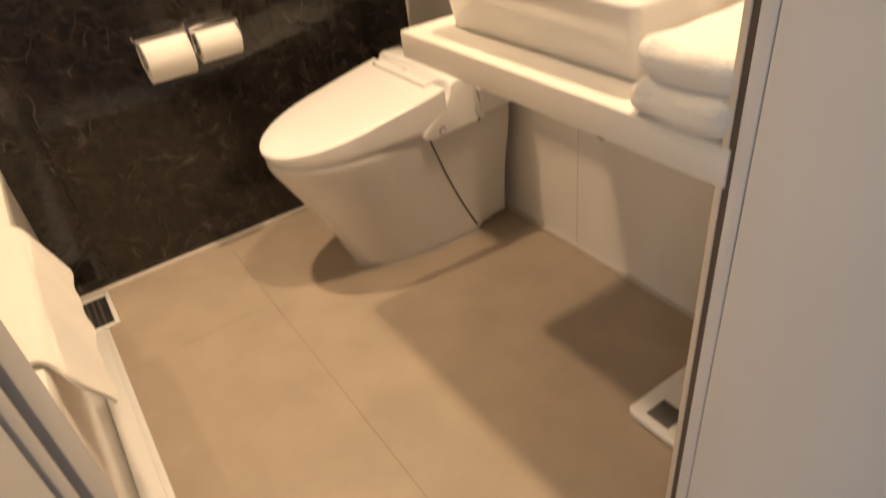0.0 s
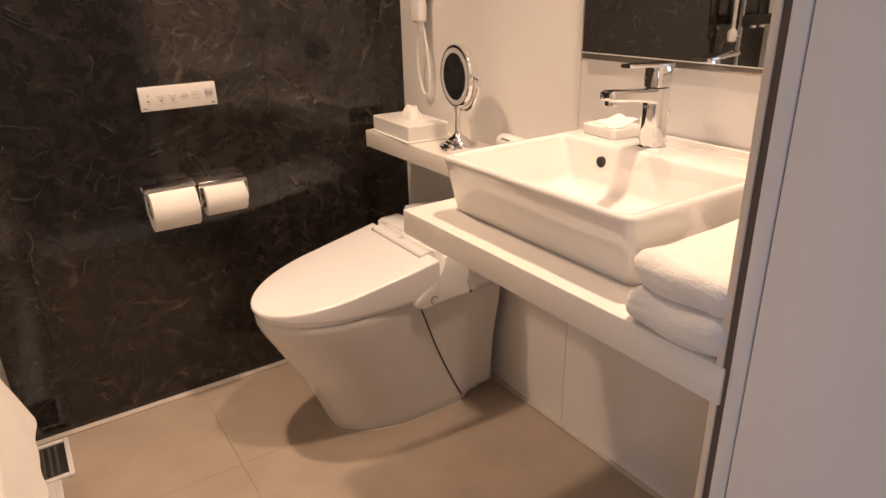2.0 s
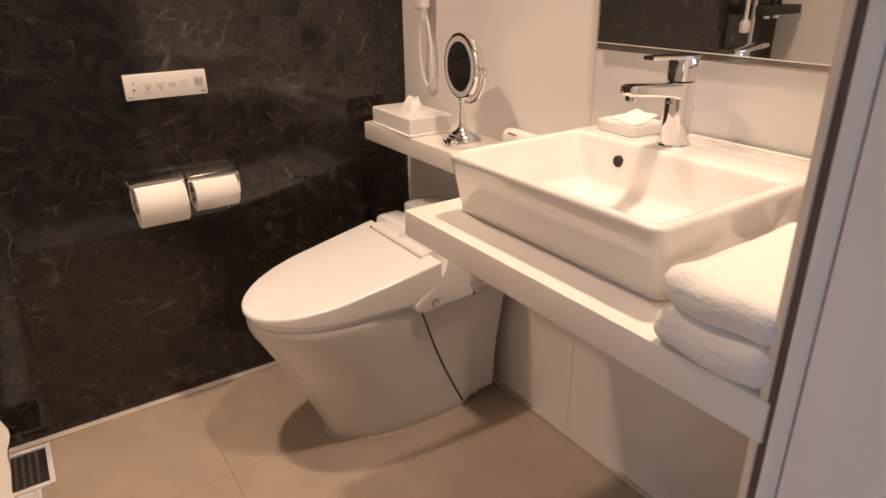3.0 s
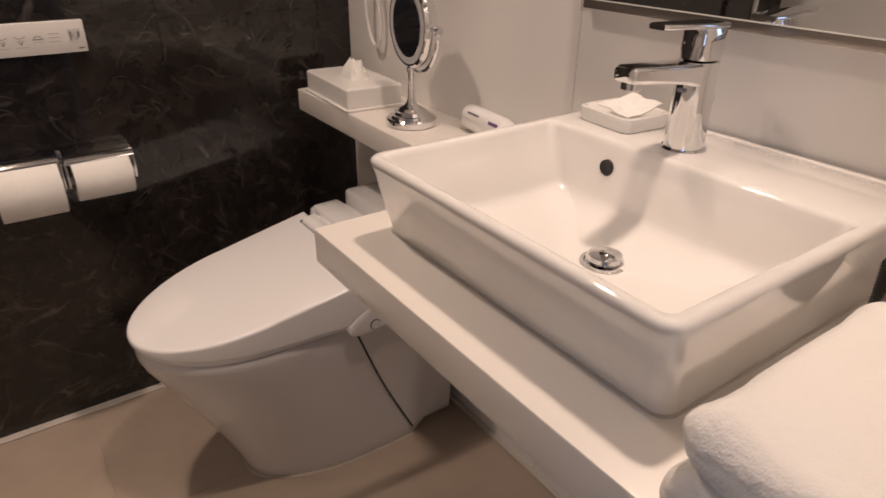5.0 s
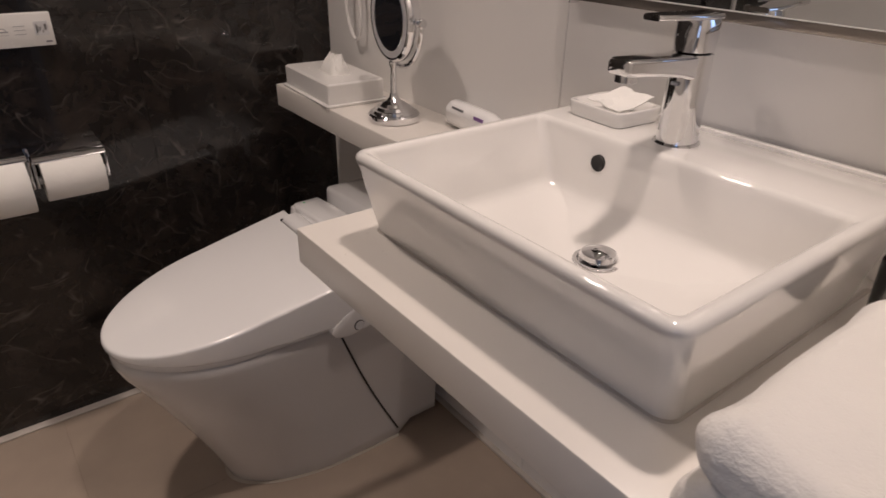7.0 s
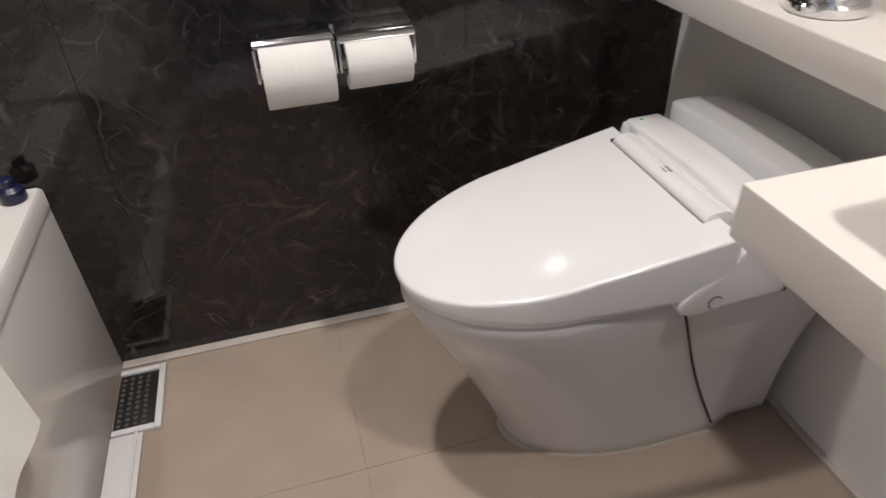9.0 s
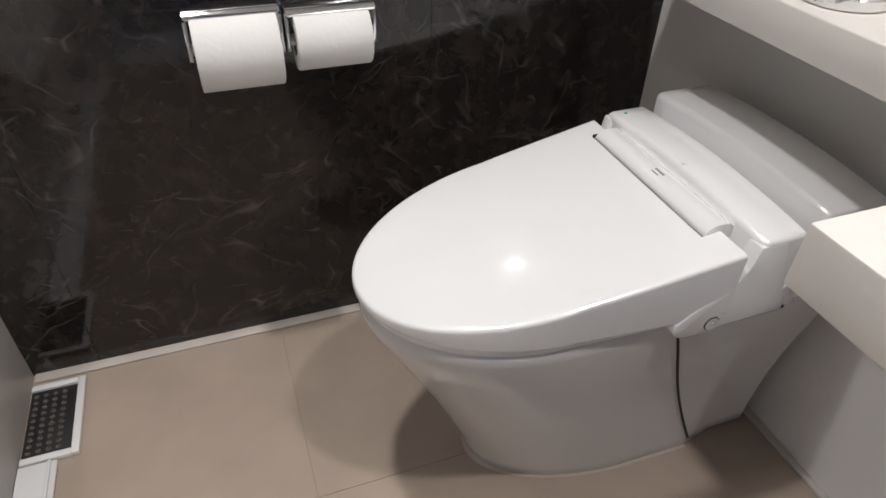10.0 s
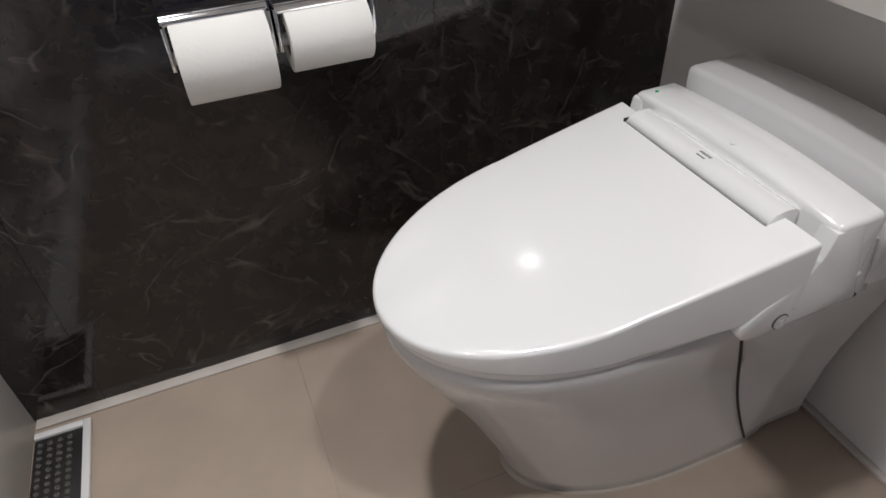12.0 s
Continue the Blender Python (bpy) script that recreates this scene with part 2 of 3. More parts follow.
wall_dark = wall("wall_north", (FAR_X - 0.1, 0.012, -0.1), (0.1, 0.12, ROOM_H), GROUT, "wall clad with polished black marble panels")
wall_right = wall("wall_east", (0.006, -1.72, -0.1), (0.12, 0.012, ROOM_H), GROUT, "wall clad with glossy white panels")
wall("wall_west", (FAR_X - 0.1, -1.72, -0.1), (FAR_X, 0.012, ROOM_H), WALL, "white wall beside the bathtub")
wall("wall_south_tub", (FAR_X, OUT_Y, -0.1), (DOOR_L - 0.04, DOOR_Y, ROOM_H), WALL, "white wall at the end of the bathtub")
wall("wall_south_vanity", (DOOR_R + 0.04, OUT_Y, -0.1), (0.006, DOOR_Y, ROOM_H), WALL, "white wall at the end of the vanity counter")
wall("wall_south_lintel", (DOOR_L - 0.04, OUT_Y, DOOR_H), (DOOR_R + 0.04, DOOR_Y, ROOM_H), WALL, "white wall over the door opening")
lone("ceiling", box((FAR_X - 0.1, OUT_Y, ROOM_H), (0.12, 0.12, ROOM_H + 0.1)), PLASTER, "plain white bathroom ceiling", "ceiling", "structure")
floor = lone("floor", box((FAR_X - 0.1, OUT_Y, -0.1), (0.12, 0.12, -0.0035)), FLOORJOINT, "floor of large beige tiles with fine joints", "floor", "structure")
lone("baseboard", box((TUB_X, -0.021, 0), (-0.012, 0.0, 0.0045), 0.0015), CAULK, "narrow white sealing strip along the marble wall", "trim", "structure")
lone("baseboard", box((-0.012, DOOR_Y, 0), (0.0, 0.0, 0.008), 0.002), CAULK, "narrow white sealing strip along the panelled wall", "trim", "structure")

# Unseen room outside the door, closed in; its beige walls warm the bounced light
wall("wall_outer_west", (-2.6, -3.7, -0.1), (-2.5, OUT_Y, 2.4), BEDROOM, "unseen bedroom wall, beige to warm the bounced light")
wall("wall_outer_east", (0.7, -3.7, -0.1), (0.8, OUT_Y, 2.4), BEDROOM, "unseen bedroom wall, beige to warm the bounced light")
wall("wall_outer_south", (-2.6, -3.7, -0.1), (0.8, -3.6, 2.4), BEDROOM, "unseen bedroom wall, beige to warm the bounced light")
wall("wall_outer_north_west", (-2.6, OUT_Y - 0.01, -0.1), (DOOR_L - 0.04, OUT_Y, 2.4), BEDROOM, "unseen bedroom wall by the door, beige to warm the bounced light")
wall("wall_outer_north_east", (DOOR_R + 0.04, OUT_Y - 0.01, -0.1), (0.8, OUT_Y, 2.4), BEDROOM, "unseen bedroom wall by the door, beige to warm the bounced light")
wall("wall_outer_north_top", (DOOR_L - 0.04, OUT_Y - 0.01, DOOR_H), (DOOR_R + 0.04, OUT_Y, 2.4), BEDROOM, "unseen bedroom wall over the door, beige to warm the bounced light")
lone("ceiling_outer", box((-2.6, -3.7, 2.4), (0.8, OUT_Y, 2.5)), PLASTER, "unseen plain white bedroom ceiling", "ceiling", "structure")
lone("floor_outer", box((-2.6, -3.7, -0.1), (0.8, OUT_Y, -0.002)), CARPET, "unseen taupe carpet outside the bathroom", "floor", "structure")

# Door frame: stepped jambs with a dark seal groove
door_frame = thing("door_1", "painted grey-white door frame with dark seal grooves", "door frame", (0, 0, 0), "", "structure")
for side, x in ((1, DOOR_R), (-1, DOOR_L)):
    def jamb(name, y0, y1, back, mat, bevel, label=""):
        a, b = sorted((x + side * back, x + side * 0.04))
        part(name, box((a, y0, 0), (b, y1, DOOR_H - 0.001), bevel), mat, door_frame, label)
    if side > 0:
        # Warm bathroom light on this strip is put into its beige.
        jamb("edge_strip", DOOR_Y + 0.0032, DOOR_Y + 0.012, 0.0, WARMEDGE, 0.001, "thin edge strip, the warm light on it painted beige")
        jamb("seal", DOOR_Y - 0.004, DOOR_Y + 0.003, 0.0015, SEAL, 0.0, "dark rubber door seal")
        jamb("stop_strip", DOOR_Y - 0.0225, DOOR_Y - 0.0042, 0.001, FRAME, 0.002)
        jamb("shadow_gap", DOOR_Y - 0.0240, DOOR_Y - 0.0227, 0.003, DARKGREY, 0.0, "fine dark joint")
        jamb("jamb", OUT_Y - 0.02, DOOR_Y - 0.0242, 0.0, FRAME, 0.002)
    else:
        jamb("inner_strip", DOOR_Y - 0.049, DOOR_Y + 0.005, 0.0, FRAME, 0.003)
        jamb("seal", DOOR_Y - 0.064, DOOR_Y - 0.0492, 0.006, SEAL, 0.0, "dark rubber door seal")
        jamb("stop_strip", DOOR_Y - 0.087, DOOR_Y - 0.0642, 0.002, FRAME, 0.003)
        jamb("shadow_gap", DOOR_Y - 0.089, DOOR_Y - 0.0872, 0.005, DARKGREY, 0.0, "fine dark joint")
        jamb("jamb", OUT_Y - 0.02, DOOR_Y - 0.0892, 0.004, FRAME, 0.003)
part("head", box((DOOR_L, OUT_Y - 0.02, DOOR_H - 0.04), (DOOR_R, DOOR_Y, DOOR_H - 0.002), 0.002), FRAME, door_frame)
part("threshold", box((DOOR_L + 0.0005, OUT_Y, -0.002), (DOOR_R - 0.0005, DOOR_Y, 0.006), 0.002), FRAME, door_frame)

# ---- ceiling downlights ----


def downlight(x, y):
    t = thing("downlight", "round recessed ceiling downlight, lit", "downlight", (x, y, ROOM_H), "ceiling downlights")
    part("trim", lathe((0, 0, 0), [(0.042, -0.001), (0.055, -0.001), (0.056, -0.005), (0.05, -0.008), (0.042, -0.004)]), PLASTIC, t)
    part("lens", lathe((0, 0, 0), [(0.041, -0.0012), (0.041, -0.004), (0.0, -0.0045)]), GLOW, t, "glowing lamp lens")


for lx, ly, power in LAMPS:
    downlight(lx, ly)

# ---- bathtub side ----
TUB_Z = 0.42


def bathtub():
    t = thing("bathtub", "white bathtub with a flat panelled front", "bathtub", (-1.5, -0.7, 0))
    o = Vector(t.location)
    def off(loop):
        return [Vector(p) - o for p in loop]
    x0, x1, y0, y1 = FAR_X + 0.002, TUB_X, DOOR_Y + 0.002, -0.001
    loops = [rrect(x0, y0, x1, y1, 0.004, TUB_Z - 0.035), rrect(x0, y0, x1, y1, 0.004, TUB_Z - 0.006), rrect(x0 + 0.004, y0 + 0.004, x1 - 0.004, y1 - 0.004, 0.004, TUB_Z),
             rrect(x0 + 0.06, y0 + 0.08, x1 - 0.075, y1 - 0.08, 0.09, TUB_Z), rrect(x0 + 0.068, y0 + 0.088, x1 - 0.083, y1 - 0.088, 0.085, TUB_Z - 0.008),
             rrect(x0 + 0.09, y0 + 0.13, x1 - 0.1, y1 - 0.13, 0.1, 0.1), rrect(x0 + 0.13, y0 + 0.17, x1 - 0.14, y1 - 0.17, 0.08, 0.06)]
    part("shell", loft([off(q) for q in loops], cap0=False), BATH, t)
    part("front_panel", box(Vector((x1 - 0.02, y0, 0.0)) - o, Vector((x1 - 0.002, y1, TUB_Z - 0.036)) - o, 0.002), BATH, t)
    return t


bathtub()


def floor_channel():
    t = thing("floor_channel", "white floor channel along the bathtub front", "floor trim", (-1.14, -0.8, 0))
    o = Vector(t.location)
    part("strip", box(Vector((TUB_X - 0.001, DOOR_Y + 0.003, 0)) - o, Vector((-1.118, -0.203, 0.007)) - o, 0.002), PLASTIC, t)
    part("ridge", box(Vector((-1.132, DOOR_Y + 0.003, 0.007)) - o, Vector((-1.126, -0.203, 0.011)) - o, 0.0015), PLASTIC, t)


floor_channel()


def floor_vent():
    t = thing("floor_vent", "dark perforated floor grille in a white frame", "floor grille", (-1.1305, -0.118, 0))
    hx, hy = 0.0435, 0.083
    part("frame_side", box((hx - 0.012, -hy, 0), (hx, hy, 0.01), 0.0015), PLASTIC, t)
    for y in (-hy, hy - 0.012):
        part("frame_end", box((-hx + 0.001, y, 0), (hx - 0.0122, y + 0.012, 0.0098), 0.0015), PLASTIC, t)
    part("grille", box((-hx + 0.001, -hy + 0.0122, 0.0), (hx - 0.0125, hy - 0.0122, 0.005), 0.001), DARK, t, "dark grey grille plate")
    for i in range(4):
        for j in range(10):
            x, y = -0.0335 + i * 0.0148, -0.060 + j * 0.0132
            # Raised rings in lighter metal; glints at the openings put into colour.
            part("hole_glint", lathe((x, y, 0.005), [(0.0046, 0.0), (0.0042, 0.0014), (0.003, 0.0016), (0.0026, 0.0003)], n=10), HOLEGLINT, t)


floor_vent()


def bath_mat():
    """Towel hung over the bathtub's edge, one corner lower."""
    bm = bmesh.new()
    nu, nv = 44, 44
    grid = {}
    for i in range(nu + 1):
        u = i / nu
        for j in range(nv + 1):
            s = 0.275 * j / nv
            fold = 0.005 * math.sin(u * 14 + 1) + 0.003 * math.sin(u * 29 + s * 20)
            if s < 0.13:
                x, z = TUB_X - 0.135 + s, TUB_Z + 0.014 + 0.25 * fold
            elif s < 0.17:
                a = (s - 0.13) / 0.04 * radians(52)
                x, z = TUB_X - 0.005 + 0.03 * math.sin(a), TUB_Z + 0.014 - 0.03 * (1 - math.cos(a))
            else:
                d = s - 0.17
                x, z = TUB_X + 0.0186 + 0.4 * d + 0.5 * fold * d / 0.1, TUB_Z + 0.0025 - 0.78 * d + 0.006 * math.sin(u * 9)
            d = max(0, s - 0.12)
            y = -0.378 - 0.49 * u - (0.55 - 0.2 * u) * d - 0.012 * math.sin(s * 40) * u ** 6
            grid[i, j] = bm.verts.new((x + 0.003 * noise.noise((u * 6, s * 12, 3)), y + 0.006 * noise.noise((u * 4, s * 9, 0)), z))
    for i in range(nu):
        for j in range(nv):
            bm.faces.new((grid[i, j], grid[i + 1, j], grid[i + 1, j + 1], grid[i, j + 1]))
    bmesh.ops.recalc_face_normals(bm, faces=bm.faces[:])
    bmesh.ops.solidify(bm, geom=bm.faces[:], thickness=0.007)
    lone("bath_mat", bm, TERRY, "white terry bath mat hung over the bathtub edge", "bath mat", sharp=80)


bath_mat()


def bottle(x, y, s):
    t = thing("bottle", "small navy-capped toiletry bottle on the bathtub rim", "bottle", (x, y, TUB_Z), "toiletry bottles")
    part("body", lathe((0, 0, 0), [(0.018 * s, 0), (0.02 * s, 0.003), (0.02 * s, 0.02), (0.012 * s, 0.026)]), BLUEINK, t)
    part("cap", lathe((0, 0, 0), [(0.011 * s, 0.0262), (0.011 * s, 0.038), (0.009 * s, 0.04)]), BLUEINK, t)


bottle(-1.206, -0.038, 1.0)


def shower_rail():
    t = thing("shower_rail", "chrome shower rail with hanging hose on the marble wall", "shower", (-1.655, -0.06, 1.2))
    part("bar", tube([(0, 0, -0.6), (0, 0, 0.6)], 0.011), CHROME, t)
    for z in (-0.57, 0.57):
        part("bracket", tube([(0, 0, z), (0, 0.06, z)], 0.013), CHROME, t)
    part("holder", lathe((0.045, 0, -0.34), [(0.012, -0.025), (0.019, -0.02), (0.02, 0.012), (0.013, 0.025)], n=20), ALU, t, "pale grey holder")
    part("holder_arm", tube([(0, 0, -0.34), (0.03, 0, -0.34)], 0.009), CHROME, t)
    part("hose", tube(bezier((0.045, 0, -0.32), (0.055, -0.005, 0.0), (0.06, -0.01, 0.3), (0.02, -0.03, 0.5)), 0.008), ALU, t, "pale flexible hose")
    return t


shower_rail()


def wall_tray():
    t = thing("shower_tray", "black shower tray in the corner of the marble wall", "shower shelf", (-1.79, -0.055, 0.9))
    part("plate", box((-0.13, -0.055, 0), (0.13, 0.054, 0.036), 0.004), DARK, t)
    for x in (0.04, 0.105):
        part("clip", box((x - 0.012, -0.054, -0.012), (x + 0.012, -0.04, -0.0005), 0.002), PLASTIC, t, "small white clip")
    for x in (-0.03, 0.03):
        part("upright", box((x - 0.008, -0.02, 0.0365), (x + 0.008, -0.01, 0.16), 0.002), DARK, t)


wall_tray()

# ---- vanity ----
CT, SH_Y, SH_X, CF_X, CL_Y = 0.696, -0.05, -0.166, -0.451, -0.746


def vanity_counter():
    t = thing("vanity_counter", "white solid-surface vanity counter narrowing to a shelf", "counter", (-0.2, -0.9, CT))
    o = Vector(t.location)
    outline = [(0, SH_Y), (SH_X, SH_Y), (SH_X, CL_Y), (CF_X, CL_Y), (CF_X, DOOR_Y), (0, DOOR_Y)]
    slab = prism([(x - o.x, y - o.y) for x, y in outline], 2, -0.048, 0.0, 0.0025)
    part("slab", slab, COUNTER, t)
    part("hook", tube([(-0.2, -0.3, -0.048), (-0.2, -0.3, -0.06), (-0.215, -0.305, -0.066), (-0.225, -0.307, -0.056)], 0.0075), CHROME, t, "small chrome hook")
    return t


vanity_counter()
RIM = 0.809


def basin():
    t = thing("washbasin", "white rectangular ceramic vessel washbasin on the counter", "washbasin", (-0.2, -1.03, CT))
    o = Vector(t.location)
    X0, X1, Y0, Y1 = -0.413, -0.006, -1.246, -0.818
    def R(dx0, dx1, dy0, dy1, r, z, inside=True):
        pts = [Vector(p) - o for p in rrect(X0 + dx0, Y0 + dy0, X1 - dx1, Y1 - dy1, r, z, 8)]
        if inside and RIM - z > .03:
            for p in pts:
                e = abs(p.y + o.y - (Y0 + Y1) / 2) / ((Y1 - Y0) / 2)
                p.z += .36 * (RIM - z) * max(0, (e - .2) / .8) ** 1.6
        return pts
    b = 0.128
    loops = [R(.0405, .004, .018, -.016, .016, CT - .0005, False), R(.0395, .003, .0175, -.0155, .017, CT + .002, False), R(.0310, .003, .0140, -.0115, .0175, CT + .025, False), R(.0210, .002, .0095, -.006, .018, CT + .05, False),
             R(.0120, .001, .006, -.0005, .018, CT + .073, False), R(.005, .001, .003, .004, .018, RIM - .02),
             R(.0026, 0, .0015, .0022, .018, RIM - .0125), R(.0012, 0, .0006, .001, .018, RIM - .0085), R(.0012, 0, .0008, .0012, .0175, RIM - .0055), R(.0026, .0006, .0022, .0026, .0165, RIM - .0026), R(.0052, .0016, .0048, .0052, .015, RIM - .0006), R(.008, .003, .0076, .008, .013, RIM),
             R(.0105, b - .008, .0112, .0125, .011, RIM), R(.013, b - .004, .0138, .0155, .0105, RIM - .0008), R(.0152, b - .0012, .016, .018, .011, RIM - .003), R(.0164, b + .0004, .0172, .0196, .012, RIM - .0065), R(.0186, b + .002, .019, .022, .013, RIM - .012), R(.030, b + .008, .028, .04, .016, RIM - .05), R(.036, b + .011, .033, .050, .018, RIM - .076), R(.0385, b + .0125, .0355, .0535, .019, RIM - .085), R(.0405, b + .0145, .0375, .056, .020, RIM - .0895), R(.045, b + .018, .042, .061, .022, RIM - .0935),
             R(.052, b + .024, .049, .069, .026, RIM - .0958), R(.066, b + .036, .063, .085, .03, RIM - .098), R(.1, b + .07, .1, .12, .03, RIM - .102), R(.14, b + .095, .17, .17, .02, RIM - .105)]
    part("bowl", loft(loops), CERAMIC, t, sharp=60)
    part("sealant_bead", loft([R(.0378, .006, .0155, -.018, .017, CT + .0002, False), R(.0384, .006, .016, -.0175, .017, CT + .0016, False), R(.0402, .006, .0178, -.0157, .017, CT + .0028, False)], False, False), CAULK, t, "fine pale bead of sealant")
    part("back_ledge", box(Vector((-0.018, Y0 + .004, RIM - .002)) - o, Vector((-0.0065, Y1 - .004, RIM + .0045)) - o, 0.0012), CERAMIC, t)
    # A flat black disc carries the shade of the overflow opening.
    part("overflow_shade", lathe(Vector((-0.1432, -0.944, 0.776)) - o, [(0.0, 0.0012), (0.0082, 0.001), (0.0098, 0.0), (0.0102, 0.0006), (0.0102, 0.012)], 24, "x"), DARK, t, "black disc painted as the shade inside the overflow opening")
    drain = part("drain", lathe(Vector((-0.222, -1.026, RIM - .105)) - o, [(0.02, 0), (0.0285, 0.0005), (0.0278, 0.002), (0.0235, 0.0022), (0.0215, 0.0005)]), CHROME, t, "chrome drain ring")
    part("plug", lathe(Vector((-0.222, -1.026, RIM - .105)) - o, [(0.006, 0.0), (0.006, 0.003), (0.020, 0.0036), (0.0215, 0.0062), (0.0192, 0.0105), (0.0115, 0.0136), (0, 0.0145)]), CHROME, drain)
    return t


basin()


def faucet():
    t = thing("faucet", "chrome single-lever basin mixer tap", "faucet", (-0.086, -1.008, RIM))
    part("base_ring", lathe((0, 0, 0), [(0.026, 0), (0.0265, 0.002), (0.0255, 0.004)]), CHROME, t)
    part("body", loft([rrect(-.0235, -.0225, .0235, .0225, .0215, .004), rrect(-.0225, -.0215, .0225, .0215, .0205, .05), rrect(-.022, -.021, .022, .021, .02, .092), rrect(-.0215, -.0215, .022, .0215, .02, .103), rrect(-.018, -.018, .019, .018, .017, .105)]), CHROME, t)
    def sec(x, z, w, h, r=.006):
        return [(x, p[0], z + p[1]) for p in rrect(-w, -h, w, h, r, 0, 4)]
    part("spout", loft([sec(-.005, .089, .0175, .015, .006), sec(-.03, .0925, .0165, .0115, .005), sec(-.07, .0965, .0155, .0095, .0045), sec(-.120, .1005, .0145, .0085, .004), sec(-.1245, .1005, .013, .007, .004), sec(-.126, .1005, .010, .0045, .003)]), CHROME, t)
    part("aerator", loft([rrect(-.121, -.0105, -.099, .0105, .008, .096), rrect(-.121, -.0105, -.099, .0105, .008, .085), rrect(-.119, -.009, -.101, .009, .007, .084)]), CHROME, t, "chrome outlet nozzle")
    part("cartridge_dome", loft([rrect(-.0215, -.0205, .0215, .0205, .018, .1055), rrect(-.0212, -.02, .0214, .02, .014, .12), rrect(-.0195, -.0185, .0212, .0185, .011, .1385), rrect(-.0185, -.0175, .0205, .0175, .010, .14)]), CHROME, t)
    part("lever", loft([[(x, p[0], z + p[1]) for p in rrect(-w, -.003, w, .003, .0025, 0, 3)] for x, z, w in ((.022, .1405, .016), (0.0, .1412, .019), (-.045, .1432, .0155), (-.078, .1446, .013), (-.084, .1448, .010))]), CHROME, t)
    part("pop_up_rod", tube([(.036, .0, 0.0), (.036, 0, .05)], .0025), CHROME, t)
    part("pop_up_knob", lathe((.036, 0, .05), [(.003, 0), (.005, .003), (.005, .009), (.003, .011)], 16), CHROME, t)
    part("marker", box((-.0245, -.005, .07), (-.0235, .005, .074), .0003), INK, t)
    return t


faucet()


def wall_mirror():
    t = thing("wall_mirror", "large frameless wall mirror over the washbasin", "mirror", (-0.012, -1.1, 1.3))
    y0, y1, z0, z1 = -1.419 + 1.1, -0.762 + 1.1, 0.938 - 1.3, 1.75 - 1.3
    part("glass", box((-0.008, y0, z0 + 0.0125), (0.011, y1, z1)), MIRROR, t, sharp=1)
    # Bright glint along the bevel, put into a pale proud strip.
    part("bevel_glint", box((-0.0098, y0, z0 + 0.0113), (0.009, y1, z0 + 0.0124)), ALU, t)
    # Shade and dark reflection of the lower edge, put into a brown strip.
    part("bottom_edge_shade", box((-0.0085, y0, z0 - 0.0005), (0.011, y1, z0 + 0.0111), 0.0008), EDGESHADE, t, "brown band painted as the shaded bottom edge of the mirror")
    part("side_trim", box((-0.0075, y1 + 0.0005, z0 - 0.006), (0.011, y1 + 0.004, z1), 0.001), CHROME, t)


wall_mirror()


def soap_dish():
    t = thing("soap_dish", "white square soap dish on the washbasin rim", "soap dish", (-0.062, -0.895, RIM))
    t.rotation_euler.z = radians(-4)
    a, b = .041, .047
    def outline(i, z):
        pts = []
        for k in range(96):
            w = 2 * math.pi * k / 96
            c, d = math.cos(w), math.sin(w)
            e = (abs(c) ** 8 + abs(d) ** 8) ** (-1 / 8)
            pts.append(((a - i) * e * c, (b - i) * e * d, z))
        return pts
    part("dish", loft([outline(.0025, 0), outline(.0012, .002), outline(0, .0175), outline(.0008, .0192), outline(.003, .0198), outline(.007, .018), outline(.013, .009)]), CERAMIC, t, sharp=60)
    return t


soap_dish()


def soap_packet():
    bm = bmesh.new()
    n = 12
    grid = {}
    for i in range(n + 1):
        for j in range(n + 1):
            u, v = i / n * 2 - 1, j / n * 2 - 1
            edge = max(abs(u), abs(v))
            z = .004 * (1 - edge ** 6) + .003 * noise.noise((u * 2.2, v * 2.2, 1)) + .007 * max(0, u - .2 * v) * edge ** 2 + (.003 if v > .25 * u else 0)
            grid[i, j] = bm.verts.new((-0.066 + .025 * u + .004 * v, -0.905 + .03 * v - .006 * u, RIM + .0195 + max(z, 0) + .006 * (1 + u) / 2))
    for i in range(n):
        for j in range(n):
            bm.faces.new((grid[i, j], grid[i + 1, j], grid[i + 1, j + 1], grid[i, j + 1]))
    bmesh.ops.recalc_face_normals(bm, faces=bm.faces[:])
    bmesh.ops.solidify(bm, geom=bm.faces[:], thickness=.0015)
    lone("soap_packet", bm, PAPER, "cream paper-wrapped soap bar on the dish", "soap", sharp=25)


soap_packet()


def tissue_box():
    t = thing("tissue_box", "frosted white tissue box on the shelf by the marble wall", "tissue box", (-0.097, -0.19, CT))
    t.rotation_euler.z = radians(-3)
    a, b = .062, .108
    part("tray", loft([rrect(-a - .005, -b - .005, a + .005, b + .005, .006, 0), rrect(-a - .007, -b - .007, a + .007, b + .007, .007, .005), rrect(-a - .005, -b - .005, a + .005, b + .005, .006, .006)]), ACRYLIC, t)
    part("cover", loft([rrect(-a, -b, a, b, .004, .0062), rrect(-a, -b, a, b, .004, .043), rrect(-a + .003, -b + .003, a - .003, b - .003, .004, .046), rrect(-.016, -.045, .016, .045, .015, .046), rrect(-.015, -.044, .015, .044, .014, .042)]), ACRYLIC, t)
    bm, grid, nu, nv = bmesh.new(), {}, 22, 30
    for i in range(nu + 1):
        for j in range(nv + 1):
            u, v = i / nu * 2 - 1, j / nv * 2 - 1
            crumple = noise.noise((u * 2.2, v * 3.1, 5)) + .6 * noise.noise((u * 5, v * 6, 1)) + .35 * noise.noise((u * 10, v * 12, 2))
